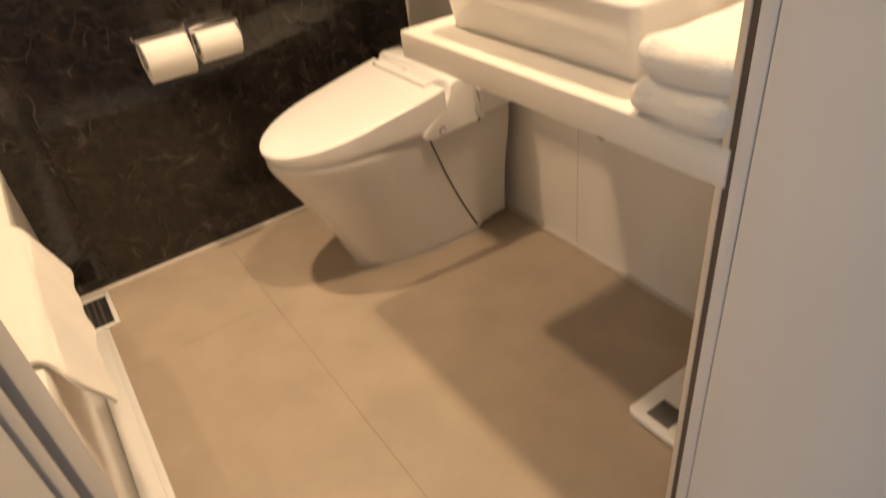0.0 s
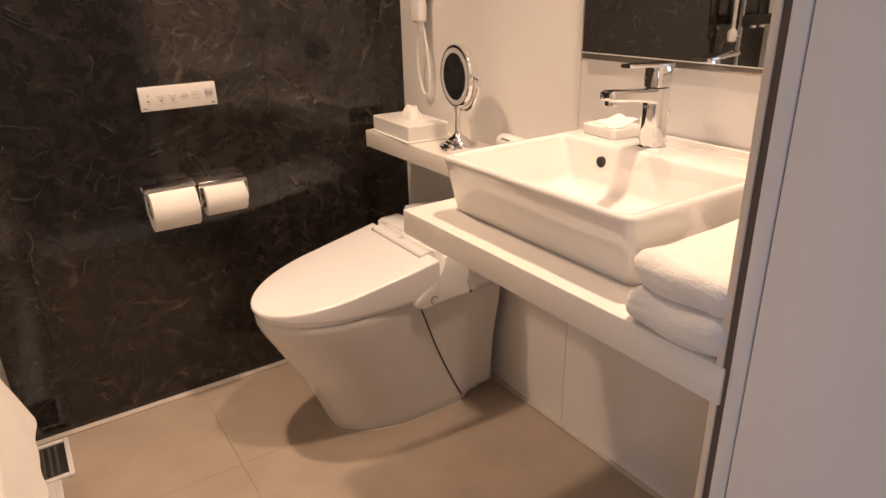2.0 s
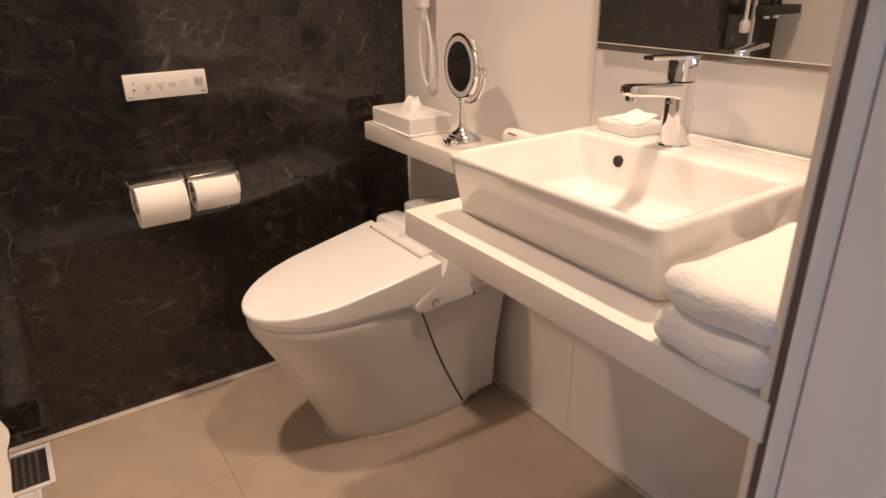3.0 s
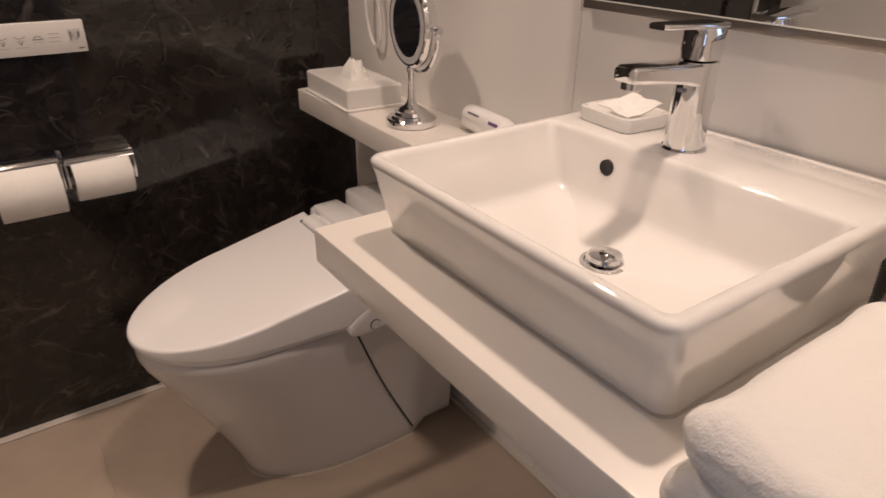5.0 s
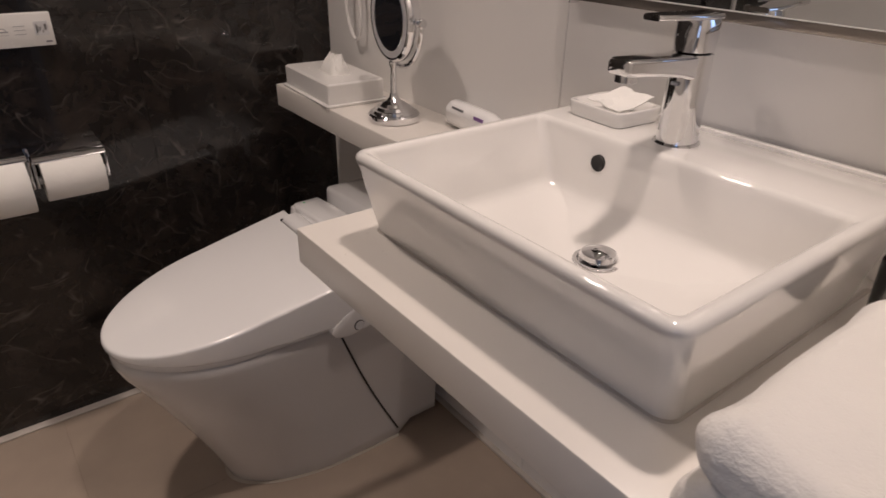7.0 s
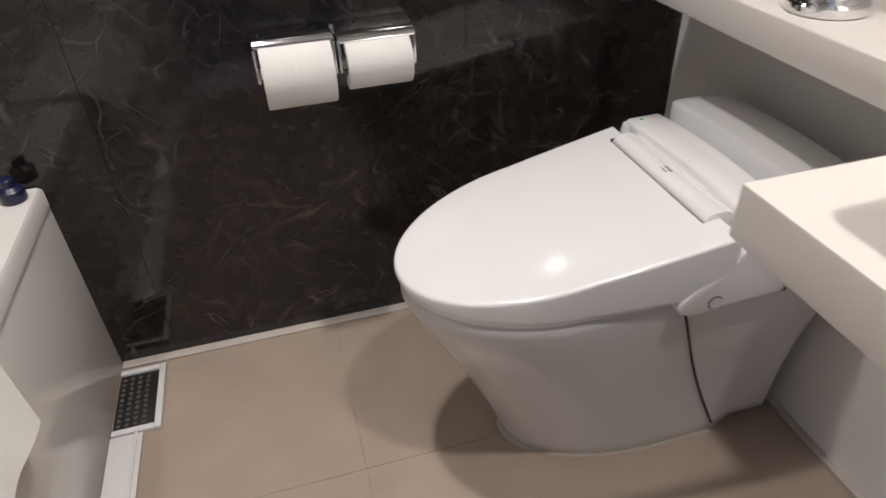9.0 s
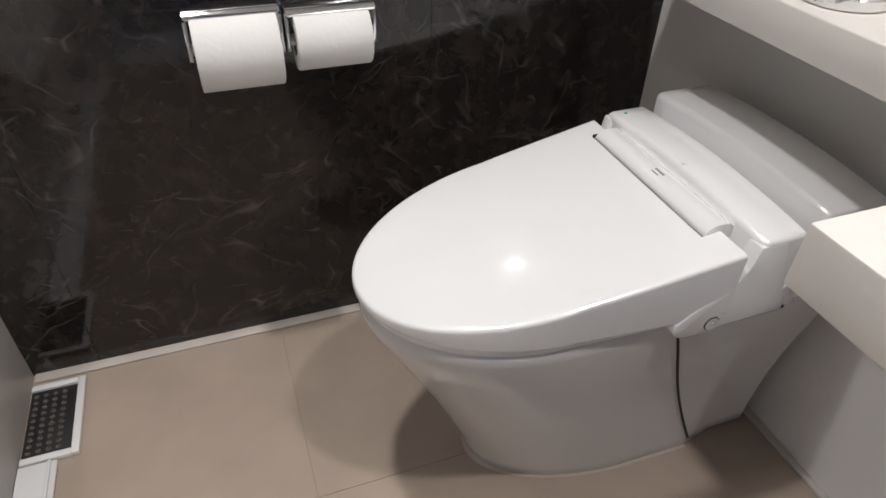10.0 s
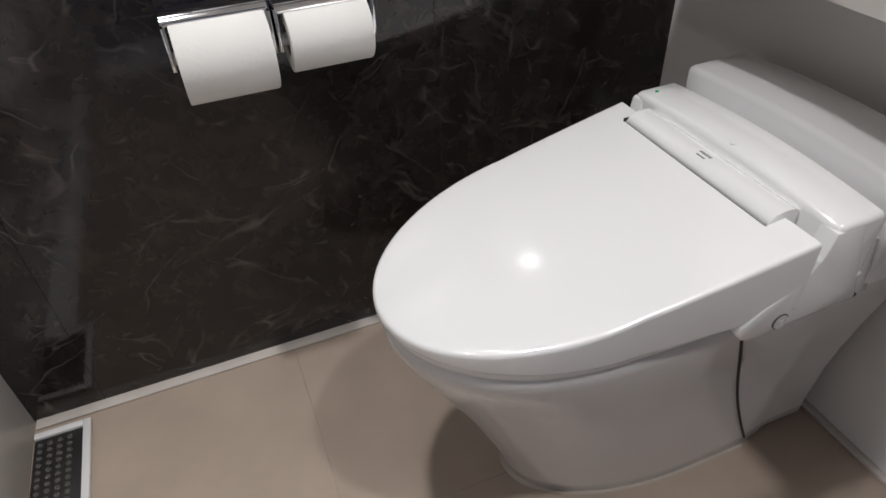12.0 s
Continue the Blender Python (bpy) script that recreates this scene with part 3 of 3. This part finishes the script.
            rise = max(0, 1 - abs(u) ** 2.2) ** .7 * max(0, 1 - abs(v) ** 3)
            x = .021 * u * (1 + .25 * rise) + .006 * crumple * rise + .004 * rise
            y = .038 * v + .010 * noise.noise((u * 3, v * 2, 9)) * rise - .008
            grid[i, j] = bm.verts.new((x, y, .0425 + .036 * rise * (1 + .4 * crumple)))
    for i in range(nu):
        for j in range(nv):
            bm.faces.new((grid[i, j], grid[i + 1, j], grid[i + 1, j + 1], grid[i, j + 1]))
    bmesh.ops.recalc_face_normals(bm, faces=bm.faces[:])
    bmesh.ops.solidify(bm, geom=bm.faces[:], thickness=.0008)
    part("tissue", bm, PAPER, t, "crumpled white tissue", sharp=28)


tissue_box()


def vanity_mirror():
    t = thing("magnifying_mirror", "round chrome magnifying mirror on a pedestal stand", "mirror", (-0.098, -0.425, CT))
    part("base", lathe((0, 0, 0), [(.046, 0), (.048, .002), (.048, .012), (.045, .015), (.04, .0155), (.038, .02), (.034, .021), (.031, .026), (.026, .027), (.022, .032), (.014, .036), (.009, .042), (.007, .05)]), CHROME, t, sharp=14)
    part("stem", lathe((0, 0, 0), [(.0066, .05), (.0058, .075), (.0056, .095), (.008, .1), (.008, .106)]), CHROME, t)
    c = Vector((0, 0.0, .181))
    arc = [(0.012, c.y + .083 * math.sin(a), c.z - .083 * math.cos(a)) for a in (radians(-90 + 180 * i / 28) for i in range(29))]
    part("yoke", tube(arc, .0042), CHROME, t)
    for s in (-1, 1):
        part("pivot", lathe((.012, c.y + s * .083 - .006, c.z), [(.006, 0), (.008, .002), (.008, .01), (.006, .012)], 16, "y"), CHROME, t)
    part("housing", lathe(c + Vector((0, 0, 0)), [(.055, .022), (.068, .019), (.074, .012), (.0755, 0.0), (.074, -.006), (.071, -.008), (.068, -.0075)], 48, "x"), CHROME, t)
    part("light_ring", lathe(c, [(.066, -.0062), (.0675, -.0078), (.056, -.0078), (.055, -.0062)], 48, "x"), GREYPLASTIC, t, "pale ring light, off")
    part("mirror_glass", lathe(c, [(.0545, -.006), (.0545, -.0083), (.03, -.0077), (0, -.0075)], 48, "x"), MIRROR, t, "round mirror glass")
    part("switch", box(c + Vector((.018, -.012, .045)), c + Vector((.028, .012, .062)), .003), CHROME, t)
    t.rotation_euler.z = radians(-6)


vanity_mirror()


def telephone():
    t = thing("wall_telephone", "cream wall telephone handset with hanging cord loop", "telephone", (-0.004, -0.155, 1.08))
    part("cradle", box((-.014, -.024, -.03), (.0035, .024, .14), .005), ACRYLIC, t)
    part("handset", loft([[(-.03 + q[0] * d, q[1] * w, z) for q in rrect(-.5, -.5, .5, .5, .2, 0, 4)] for z, w, d in ((-.090, .034, .018), (-.085, .044, .026), (-.05, .05, .03), (-.03, .046, .022), (.06, .044, .022), (.08, .05, .03), (.118, .05, .028), (.122, .042, .022))]), ACRYLIC, t)
    part("plug", lathe((-.027, 0, -.118), [(.006, 0), (.008, .004), (.010, .024), (.012, .03)], 16), ACRYLIC, t)
    loop = bezier((-.027, .003, -.116), (-.024, .034, -.16), (-.014, .036, -.28), (-.012, .002, -.288), 18) + bezier((-.012, .002, -.288), (-.012, -.034, -.284), (-.018, -.03, -.17), (-.022, -.004, -.09), 18)[1:]
    part("cord", tube(loop, .004), ACRYLIC, t)


telephone()


def folded_dryer():
    # Hair dryer with folded handle, simplified to a rounded tube.
    t = thing("hair_dryer", "white hair dryer with printed lettering on the shelf", "toiletry", (-0.03, -0.585, CT))
    t.rotation_euler.z = radians(-5)
    part("body", loft([[(p[0], y, p[1]) for p in rrect(-.021 * w, .001, .021 * w, .001 + .046 * w, .018 * w, 0, 5)] for y, w in ((.075, .85), (.07, 1), (-.04, 1), (-.065, .85), (-.074, .6))]), PLASTIC, t)
    part("lettering", box((-.0192, .018, .0378), (-.0172, .052, .0412), 0), INK, t, "dark grey print")
    part("lettering", box((-.0202, -.042, .0345), (-.0180, -.016, .040), 0), PURPLE, t, "purple print")
    part("tail", tube([(0, -.07, .03), (0, -.095, .034)], .004), DARKGREY, t)


folded_dryer()


def soft_block(lo, hi, r, seed, folds=()):
    """A folded towel: a rounded soft block with a bulge, crease lines and uneven edges."""
    bm = bmesh.new()
    lo, hi = Vector(lo), Vector(hi)
    c, h = (lo + hi) / 2, (hi - lo) / 2
    bmesh.ops.create_cube(bm, size=2)
    bmesh.ops.subdivide_edges(bm, edges=bm.edges[:], cuts=90, use_grid_fill=True)
    for v in bm.verts:
        p = Vector((v.co.x * h.x, v.co.y * h.y, v.co.z * h.z))
        q = Vector((max(min(p.x, h.x - r), r - h.x), max(min(p.y, h.y - r), r - h.y), max(min(p.z, h.z - r), r - h.z)))
        d = p - q
        if d.length > 1e-6:
            p = q + d.normalized() * r
        w = p + c
        amp = .006
        p += Vector((0, 0, .004 * math.sin(w.x * 40 + w.y * 55 + seed) * max(0, -p.x / h.x) ** 3))
        p += Vector((noise.noise(w * 14 + Vector((seed, 0, 0))), noise.noise(w * 14 + Vector((0, seed, 0))), .9 * noise.noise(w * 9 + Vector((0, 0, seed))))) * amp
        p += d.normalized() * (.0005 * noise.noise(w * 100) + .0004 * noise.noise(w * 260)) if d.length > 1e-6 else Vector((0, 0, .0005 * noise.noise(w * 100) + .0004 * noise.noise(w * 260)))
        for z, depth in folds:
            k = math.exp(-((p.z - z - .006 * math.sin(w.x * 31 + seed) - .004 * math.sin(w.y * 37)) / .004) ** 2)
            side = Vector((p.x / h.x, p.y / h.y, 0))
            p -= Vector((side.x ** 5, side.y ** 5, 0)) * depth * k
        v.co = p + c
    return bm


def folded_towel(lo, hi, r, seed, label):
    lone("folded_towel", soft_block(lo, hi, r, seed, ((-.004, .0008),)), TERRY, label, "towel", sharp=180)


folded_towel((-.462, -1.418, CT), (-.195, -1.276, CT + .05), .0235, 3, "thick white folded terry towel on the counter")
folded_towel((-.458, -1.416, CT + .047), (-.205, -1.281, CT + .096), .024, 8, "thick white folded terry towel on another towel")


def tumbler():
    t = lone("glass_tumbler", lathe((-0.107, -1.283, CT), [(.027, 0), (.029, .002), (.031, .078), (.0305, .0795), (.0295, .078), (.0275, .012), (0, .011)]), GLASS, "clear drinking glass on the counter behind the towels", "glass")
    return t


tumbler()


def bathroom_scale():
    t = thing("bathroom_scale", "white bathroom scale with dark pads under the counter", "scale", (-0.2, -1.345, 0))
    a, b = .13, .125
    part("platform", loft([rrect(-a + .004, -.07, a - .004, b - .004, .008, .004), rrect(-a, -.074, a, b, .012, .008), rrect(-a, -.074, a, b, .012, .02), rrect(-a + .003, -.071, a - .003, b - .003, .01, .023)]), PLASTIC, t)
    for x, y in ((-.088, .066), (.066, .066), (-.088, -.034), (.066, -.034)):
        part("pad", box((x - .026, y - .026, .0228), (x + .026, y + .026, .0245), .0006), PAD, t, "dark grey square pad")
        part("foot", lathe((x, y, 0), [(.012, 0), (.012, .0045)], 16), DARKGREY, t)


bathroom_scale()

# ---- toilet ----
TCY, REAR_X = -0.387, -0.05


def egg(tip, back, hw, z, n=26, xm=-.44, taper=-.05, pw=2.0):
    """Outline seen from above: round nose at tip, straight sides to the back. z may be a function of x."""
    side = []
    for i in range(n + 1):
        a = (i / n) * math.pi / 2
        u = math.cos(a)
        x = xm - (xm - tip) * u
        side.append((x, hw * max(0, 1 - u ** pw) ** .5))
    side += [(xm + (back - xm) * k / 6, hw * (1 - taper * (k / 6) ** .8)) for k in range(1, 7)]
    f = z if callable(z) else (lambda x: z)
    pts = [(x, y, f(x)) for x, y in side] + [(x, -y, f(x)) for x, y in side[:0:-1]]
    return pts


def toilet():
    t = thing("toilet", "white one-piece toilet with closed bidet-seat lid", "toilet", (0, TCY, 0))

    def hwz(z):
        return .112 + .041 * min(1, z / .345) ** 1.08

    def tipz(z):
        q = min(1, z / .345)
        return -.493 - .062 * q - .096 * q ** 1.35

    def mid(z):
        return -.25 - .18 * z / .345

    def narrow(z):
        return -.02 + .07 * math.sin(math.pi * min(1, z / .3)) + .01 * z / .345

    def lift(x):
        """The rear cover stops short of the floor."""
        q = min(1, max(0, (x + .15) / .03))
        return .03 * q * q * (3 - 2 * q)

    def ground(z):
        return lambda x: z + lift(x) * max(0, 1 - z / .09)

    loops = []
    for z in (0, .004, .03, .06, .09, .14, .19, .24, .29, .33, .352, .369, .3735):
        g = -.003 if z == 0 else (-.004 if z > .37 else 0)
        loops.append(egg(tipz(z) - g, REAR_X, hwz(z) + g, ground(z), xm=mid(z), taper=narrow(z)))
    part("bowl", loft(loops), TOILETWARE, t, sharp=50)
    part("foot", loft([rrect(-.3, -.085, REAR_X - .02, .085, .01, z) for z in (.001, .05)]), TOILETWARE, t)
    rear = [(.352, -.25, .150), (.37, -.25, .157), (.41, -.21, .159), (.44, -.18, .160)]
    part("rear_skirt", loft([rrect(x0, -hw, REAR_X, hw, .012, z) for z, x0, hw in rear]), TOILETWARE, t, sharp=50)
    for s in (-1, 1):
        pts = []
        for k in range(17):
            q = k / 16
            x, z = -.298 + .146 * q - .006 * math.sin(math.pi * q), .358 - .334 * q
            pts.append((x, s * (hwz(z) * (1 - narrow(z) * (max(0, x - mid(z)) / (REAR_X - mid(z))) ** .8) + .0004), z))
        part("seam", tube(pts, .002, 6), DARK, t, "dark joint of the side cover")
    # seat ring, level under the wedge of the lid
    part("seat", loft([egg(-.648, -.24, .151, .374), egg(-.6505, -.24, .1535, .3755), egg(-.651, -.24, .154, .381), egg(-.650, -.24, .153, .3874)]), PLASTIC, t, sharp=50)
    top = lambda x: .4030 + (x + .655) * .1825
    lid_egg = lambda tip, back, hw, z: egg(tip, back, hw, z, xm=-.435, taper=-.076)
    under = lambda x: .3885 - .004 * min(1, (x + .66) / .2)
    rows = [lid_egg(-.651, -.2495, .1525, lambda x: under(x) - .0012), lid_egg(-.655, -.2485, .156, lambda x: under(x) - .0008), lid_egg(-.6572, -.2485, .1578, lambda x: under(x) + .001), lid_egg(-.6575, -.2485, .158, lambda x: under(x) + .003),
            lid_egg(-.6572, -.2485, .1575, lambda x: top(x) - .0095), lid_egg(-.657, -.2485, .1572, lambda x: top(x) - .0075), lid_egg(-.6562, -.249, .1565, lambda x: top(x) - .0055), lid_egg(-.6545, -.2495, .155, lambda x: top(x) - .0042), lid_egg(-.652, -.2495, .153, lambda x: top(x) - .0036)]
    for k, d in ((.97, -.0032), (.9, -.0026), (.7, -.0012), (.45, -.0003), (.2, 0.0), (.05, 0.0)):
        rows.append([(-.43 + (x + .43) * k, y * k, top(-.43 + (x + .43) * k) + d) for x, y, z in lid_egg(-.652, -.2495, .153, top)])
    part("lid", loft(rows), PLASTIC, t, sharp=50)
    # hinge strip: a curved bar set into the lid's back
    sh, dn = .030, .0165
    cross = lambda y: [(-.302 + sh, y, .4885 - dn), (-.2995 + sh, y, .4925 - dn), (-.293 + sh, y, .4965 - dn), (-.284 + sh, y, .4985 - dn), (-.274 + sh, y, .4985 - dn), (-.266 + sh, y, .4965 - dn), (-.262 + sh, y, .493 - dn), (-.262 + sh, y, .42), (-.302 + sh, y, .42)]
    strip = part("hinge_cover", loft([cross(y) for y in (-.122, -.06, 0, .06, .122)]), PLASTIC, t)
    for x0, x1, y0, y1 in ((-.253, -.2495, -.0095, -.0055), (-.253, -.2495, -.0045, -.0005), (-.253, -.2495, .0005, .0045), (-.253, -.2495, .0055, .0085), (-.2585, -.2568, -.006, .0075)):
        part("badge", box((x0, y0, .4785), (x1, y1, .4824 if x0 > -.255 else .4817)), INK, strip, "small grey printed mark")
    # Dark strips carry the shade in the joints beside the hinge strip.
    part("hinge_gap_shade", box((-.275, .1225, .42), (-.25, .1252, .4745)), DARK, t)
    part("hinge_gap_shade", box((-.2745, -.122, .44), (-.2722, .122, .4718)), DARKFRAME, t, "grey strip painted as the shadow in a fine joint")

    # bidet unit behind the lid
    def unit(x0, x1, hw, z1, z0, r, bow):
        loops = []
        for k in range(15):
            y = hw * (k / 7 - 1)
            e = abs(k / 7 - 1)
            zt, sh = z1 - bow * e ** 2, .004 * e ** 6
            loops.append([(x0 + sh, y, z0), (x0 + sh, y, zt - r), (x0 + sh + r * .3, y, zt - r * .3), (x0 + r + sh, y, zt), (x1 - r, y, zt + .001), (x1 - r * .3, y, zt - r * .3), (x1, y, zt - r), (x1, y, z0)])
        bm = loft(loops)
        bmesh.ops.recalc_face_normals(bm, faces=bm.faces[:])
        ends = [e for e in bm.edges if all(abs(abs(v.co.y) - hw) < 1e-6 for v in e.verts) and max(v.co.z for v in e.verts) > z0 + .01]
        bmesh.ops.bevel(bm, geom=ends, offset=.006, segments=3, affect="EDGES", profile=.5)
        return bm
    u = part("bidet_unit", unit(-.232, -.163, .1685, .4935, .37, .008, .010), PLASTIC, t, sharp=45)
    part("indicator", lathe((-.208, .150, .485), [(.0025, -.002), (.0025, .002), (0, .0022)], 10), GREEN, u, "small green indicator light")
    # Pale disc painted as the highlight on the unit's top.
    part("highlight_disc", lathe((-.222, -.008, .492), [(.004, -.002), (.004, .0018), (0, .002)], 12), GREYPLASTIC, u)
    part("cistern", unit(-.150, REAR_X + .001, .1695, .513, .38, .008, .010), PLASTIC, t, sharp=45)
    # Black filler for the shade between the unit and the cistern.
    part("unit_gap_shade", box((-.168, -.15, .38), (-.156, .15, .46)), DARK, t)
    for s in (-1, 1):
        prof = [(-.2305, .4785), (-.194, .4785), (-.156, .368), (-.160, .3625), (-.246, .362), (-.282, .356), (-.304, .3585), (-.3155, .364), (-.3205, .373), (-.3175, .383), (-.296, .4005), (-.272, .413), (-.250, .4285), (-.2365, .450)]
        y0, y1 = sorted((s * .146, s * .1695))
        arm = part("side_arm", prism(prof, 1, y0, y1, .0035), PLASTIC, t)
        # No recess is cut; a dark ring carries its shade.
        part("screw_shade", lathe((-.2655, s * .1691, .3735), [(.0106, 0), (.0106, s * .0009), (.0085, s * .0009)], 24, "y"), DARKGREY, arm, "dark ring painted as the shade of the screw's recess")
        part("screw_cap", lathe((-.2645, s * .1691, .3725), [(.0092, 0), (.0092, s * .0016), (.0055, s * .0016), (.0052, s * .001), (.003, s * .001), (.0028, s * .002), (0, s * .002)], 20, "y"), GREYPLASTIC, arm, "grey round screw cap")
        y0, y1 = sorted((s * .15, s * .1655))
        flap = part("side_flap", prism(([(-.1925, .474), (-.168, .474), (-.133, .364), (-.152, .364)]), 1, y0, y1, .002), PLASTIC, t)
        part("release_knob", lathe((-.169, s * .165, .403), [(.0045, 0), (.0045, s * .004), (.003, s * .005)], 12, "y"), PLASTIC, flap)
        y0, y1 = sorted((s * .158, s * .1662))
        # Nothing is cut out here; a black block carries the shade.
        part("notch", box((-.158, y0, .3615), (-.150, y1, .3662)), DARK, flap, "black block painted as the shade of a notch below the flap")
    part("floor_sealant", loft([egg(-.500, -.15, .116, 0, xm=-.25, taper=-.01), egg(-.4975, -.15, .1145, .002, xm=-.25, taper=-.01), egg(-.491, -.15, .110, .003, xm=-.25, taper=-.01)]), BEAD, t, "bead of white sealant")
    return t


toilet()

# ---- marble wall fittings ----


def remote_panel():
    t = thing("toilet_control_panel", "slim white toilet control panel with printed symbols", "control panel", (-0.659, 0, 0.84))
    part("body", box((-.0925, -.012, -.029), (.0925, 0, .029), .002), ACRYLIC, t)
    def ink(x0, z0, x1, z1, mat=INK, name="symbol"):
        part(name, box((x0, -.0126, z0), (x1, -.0119, z1)), mat, t)

    def stroke(x0, z0, x1, z1, w=.0007, mat=INK):
        part("symbol", tube([(x0, -.0119, z0), (x1, -.0119, z1)], w, 6), mat, t)

    # stop button with its red mark
    ink(-.0745, .006, -.0715, .0105)
    ink(-.0755, -.0075, -.0705, -.0035, WOODRED)
    stroke(-.077, -.012, -.069, -.012, .0005, INKPALE)
    # two wash symbols: a seat curve over a fan of spray
    for x in (-.043, -.015):
        for k in range(6):
            a0, a1 = radians(200 + 140 * k / 6), radians(200 + 140 * (k + 1) / 6)
            stroke(x + .0095 * math.cos(a0), .0085 + .006 * math.sin(a0), x + .0095 * math.cos(a1), .0085 + .006 * math.sin(a1), .0006)
        for d in (-.006, -.002, .002, .006):
            stroke(x, -.0095, x + d, .0, .0005)
        stroke(x - .010, -.0135, x + .010, -.0135, .0006, INKPALE)
    # pressure keys and the flush key
    stroke(.004, -.001, .022, -.001, .0009)
    for k in range(5):
        a0, a1 = radians(180 * k / 5), radians(180 * (k + 1) / 5)
        stroke(.013 + .006 * math.cos(a0), .0005 + .0045 * math.sin(a0), .013 + .006 * math.cos(a1), .0005 + .0045 * math.sin(a1), .0006)
    stroke(.004, -.0065, .022, -.0065, .0005, INKPALE)
    for z in (.0075, .0005, -.0065):
        stroke(.031, z, .049, z, .0007, INKPALE)
    ink(.063, -.010, .085, .014, GREYPLASTIC, "grey_patch")
    for k in range(4):
        ink(.066 + .0045 * k, -.006 + .004 * (k % 2), .0685 + .0045 * k, .009 - .005 * (k % 3), INKPALE)
    ink(-.088, -.023, -.078, -.021)
    ink(.077, -.023, .087, -.02)


remote_panel()


def roll_holder():
    t = thing("roll_holder", "chrome double toilet roll holder on the marble wall", "toilet roll holder", (-0.665, 0, 0.579))
    part("back_plate", box((-.124, -.004, .012), (.124, 0.0, .048), .002), CHROME, t)
    for x in (-.128, -.006, .002, .124):
        part("side_bracket", box((x, -.068, -.014), (x + .005, -.002, .04), .0015), CHROME, t)
    for x0, x1, dz in ((-.126, -.004, .0), (.004, .127, -.007)):
        lid = [(-.003, .052), (-.02, .0555), (-.045, .0565 + dz), (-.062, .0545 + dz), (-.0715, .050 + dz), (-.0745, .0455 + dz), (-.0735, .0445 + dz), (-.070, .0475 + dz), (-.061, .0515 + dz), (-.044, .0535 + dz), (-.02, .0525), (-.003, .049)]
        flap = part("flap", loft([[(x, y, z) for y, z in lid] for x in (x0, x1)]), CHROME, t)
        part("flap_roll", tube([(x0 + .002, -.074, .0452 + dz), (x1 - .002, -.074, .0452 + dz)], .0022), CHROME, flap)
    for x0, x1 in ((-.125, -.005), (.005, .125)):
        part("spindle", tube([(x0, -.06, 0), (x1, -.06, 0)], .008), GREYPLASTIC, t)


roll_holder()


def toilet_roll(x0, x1, r, zc):
    t = thing("toilet_roll", "full white toilet paper roll on the chrome holder" if r > .05 else "smaller white toilet paper roll on the chrome holder", "toilet roll", ((x0 + x1) / 2, -.06, zc))
    h = (x1 - x0) / 2
    prof = [(.0205, -h), (r - .001, -h), (r, -h + .0015), (r, h - .0015), (r - .001, h), (.0205, h)]
    part("paper", loft([ring((q, 0, 0), rr, "x", 44) for rr, q in prof], closed=True), PAPER, t, sharp=50)
    core = [(.0185, -h + .001), (.0203, -h + .001), (.0203, h - .001), (.0185, h - .001)]
    part("core", loft([ring((q, 0, 0), rr, "x", 32) for rr, q in core], closed=True), CARDBOARD, t, "grey cardboard core")


toilet_roll(-.784, -.674, .052, .574)
toilet_roll(-.652, -.548, .041, .578)

# ---- cladding pieces ----


def cladding(parent, name, mat, rects, k, face, depth, gap, bevel):
    """Flat pieces with open joints; each is an object of its own under the surface."""
    for a0, b0, a1, b1 in rects:
        lo, hi = [a0 + gap, b0 + gap], [a1 - gap, b1 - gap]
        f0, f1 = sorted((face, face + depth))
        lo.insert(k, f0)
        hi.insert(k, f1)
        part(name, box(lo, hi, bevel, 1), mat, parent)


xs = [FAR_X, -1.70, -1.066, -0.43, 0.004]
zs = [0.0, 0.86, 1.5, ROOM_H]
cladding(wall_dark, "marble_panel", MARBLE, [(xs[i], zs[j], xs[i + 1], zs[j + 1]) for i in range(4) for j in range(3)], 1, 0.0, 0.012, 0.00025, 0.0004)
ys = [DOOR_Y, -0.742, -0.45, 0.0]
cladding(wall_right, "wall_panel", WALL, [(ys[i], 0.0, ys[i + 1], ROOM_H) for i in (0,)] + [(-0.742, 0, -0.0, ROOM_H)], 0, 0.0, 0.006, 0.0006, 0.0008)
gx, gy = [FAR_X, -1.342, -0.742, 0.0], [DOOR_Y, -0.398, 0.0]
cladding(floor, "floor_tile", TILE, [(gx[i], gy[j], gx[i + 1], gy[j + 1]) for i in range(3) for j in range(2)], 2, -0.0035, 0.0035, 0.00028, 0.00025)
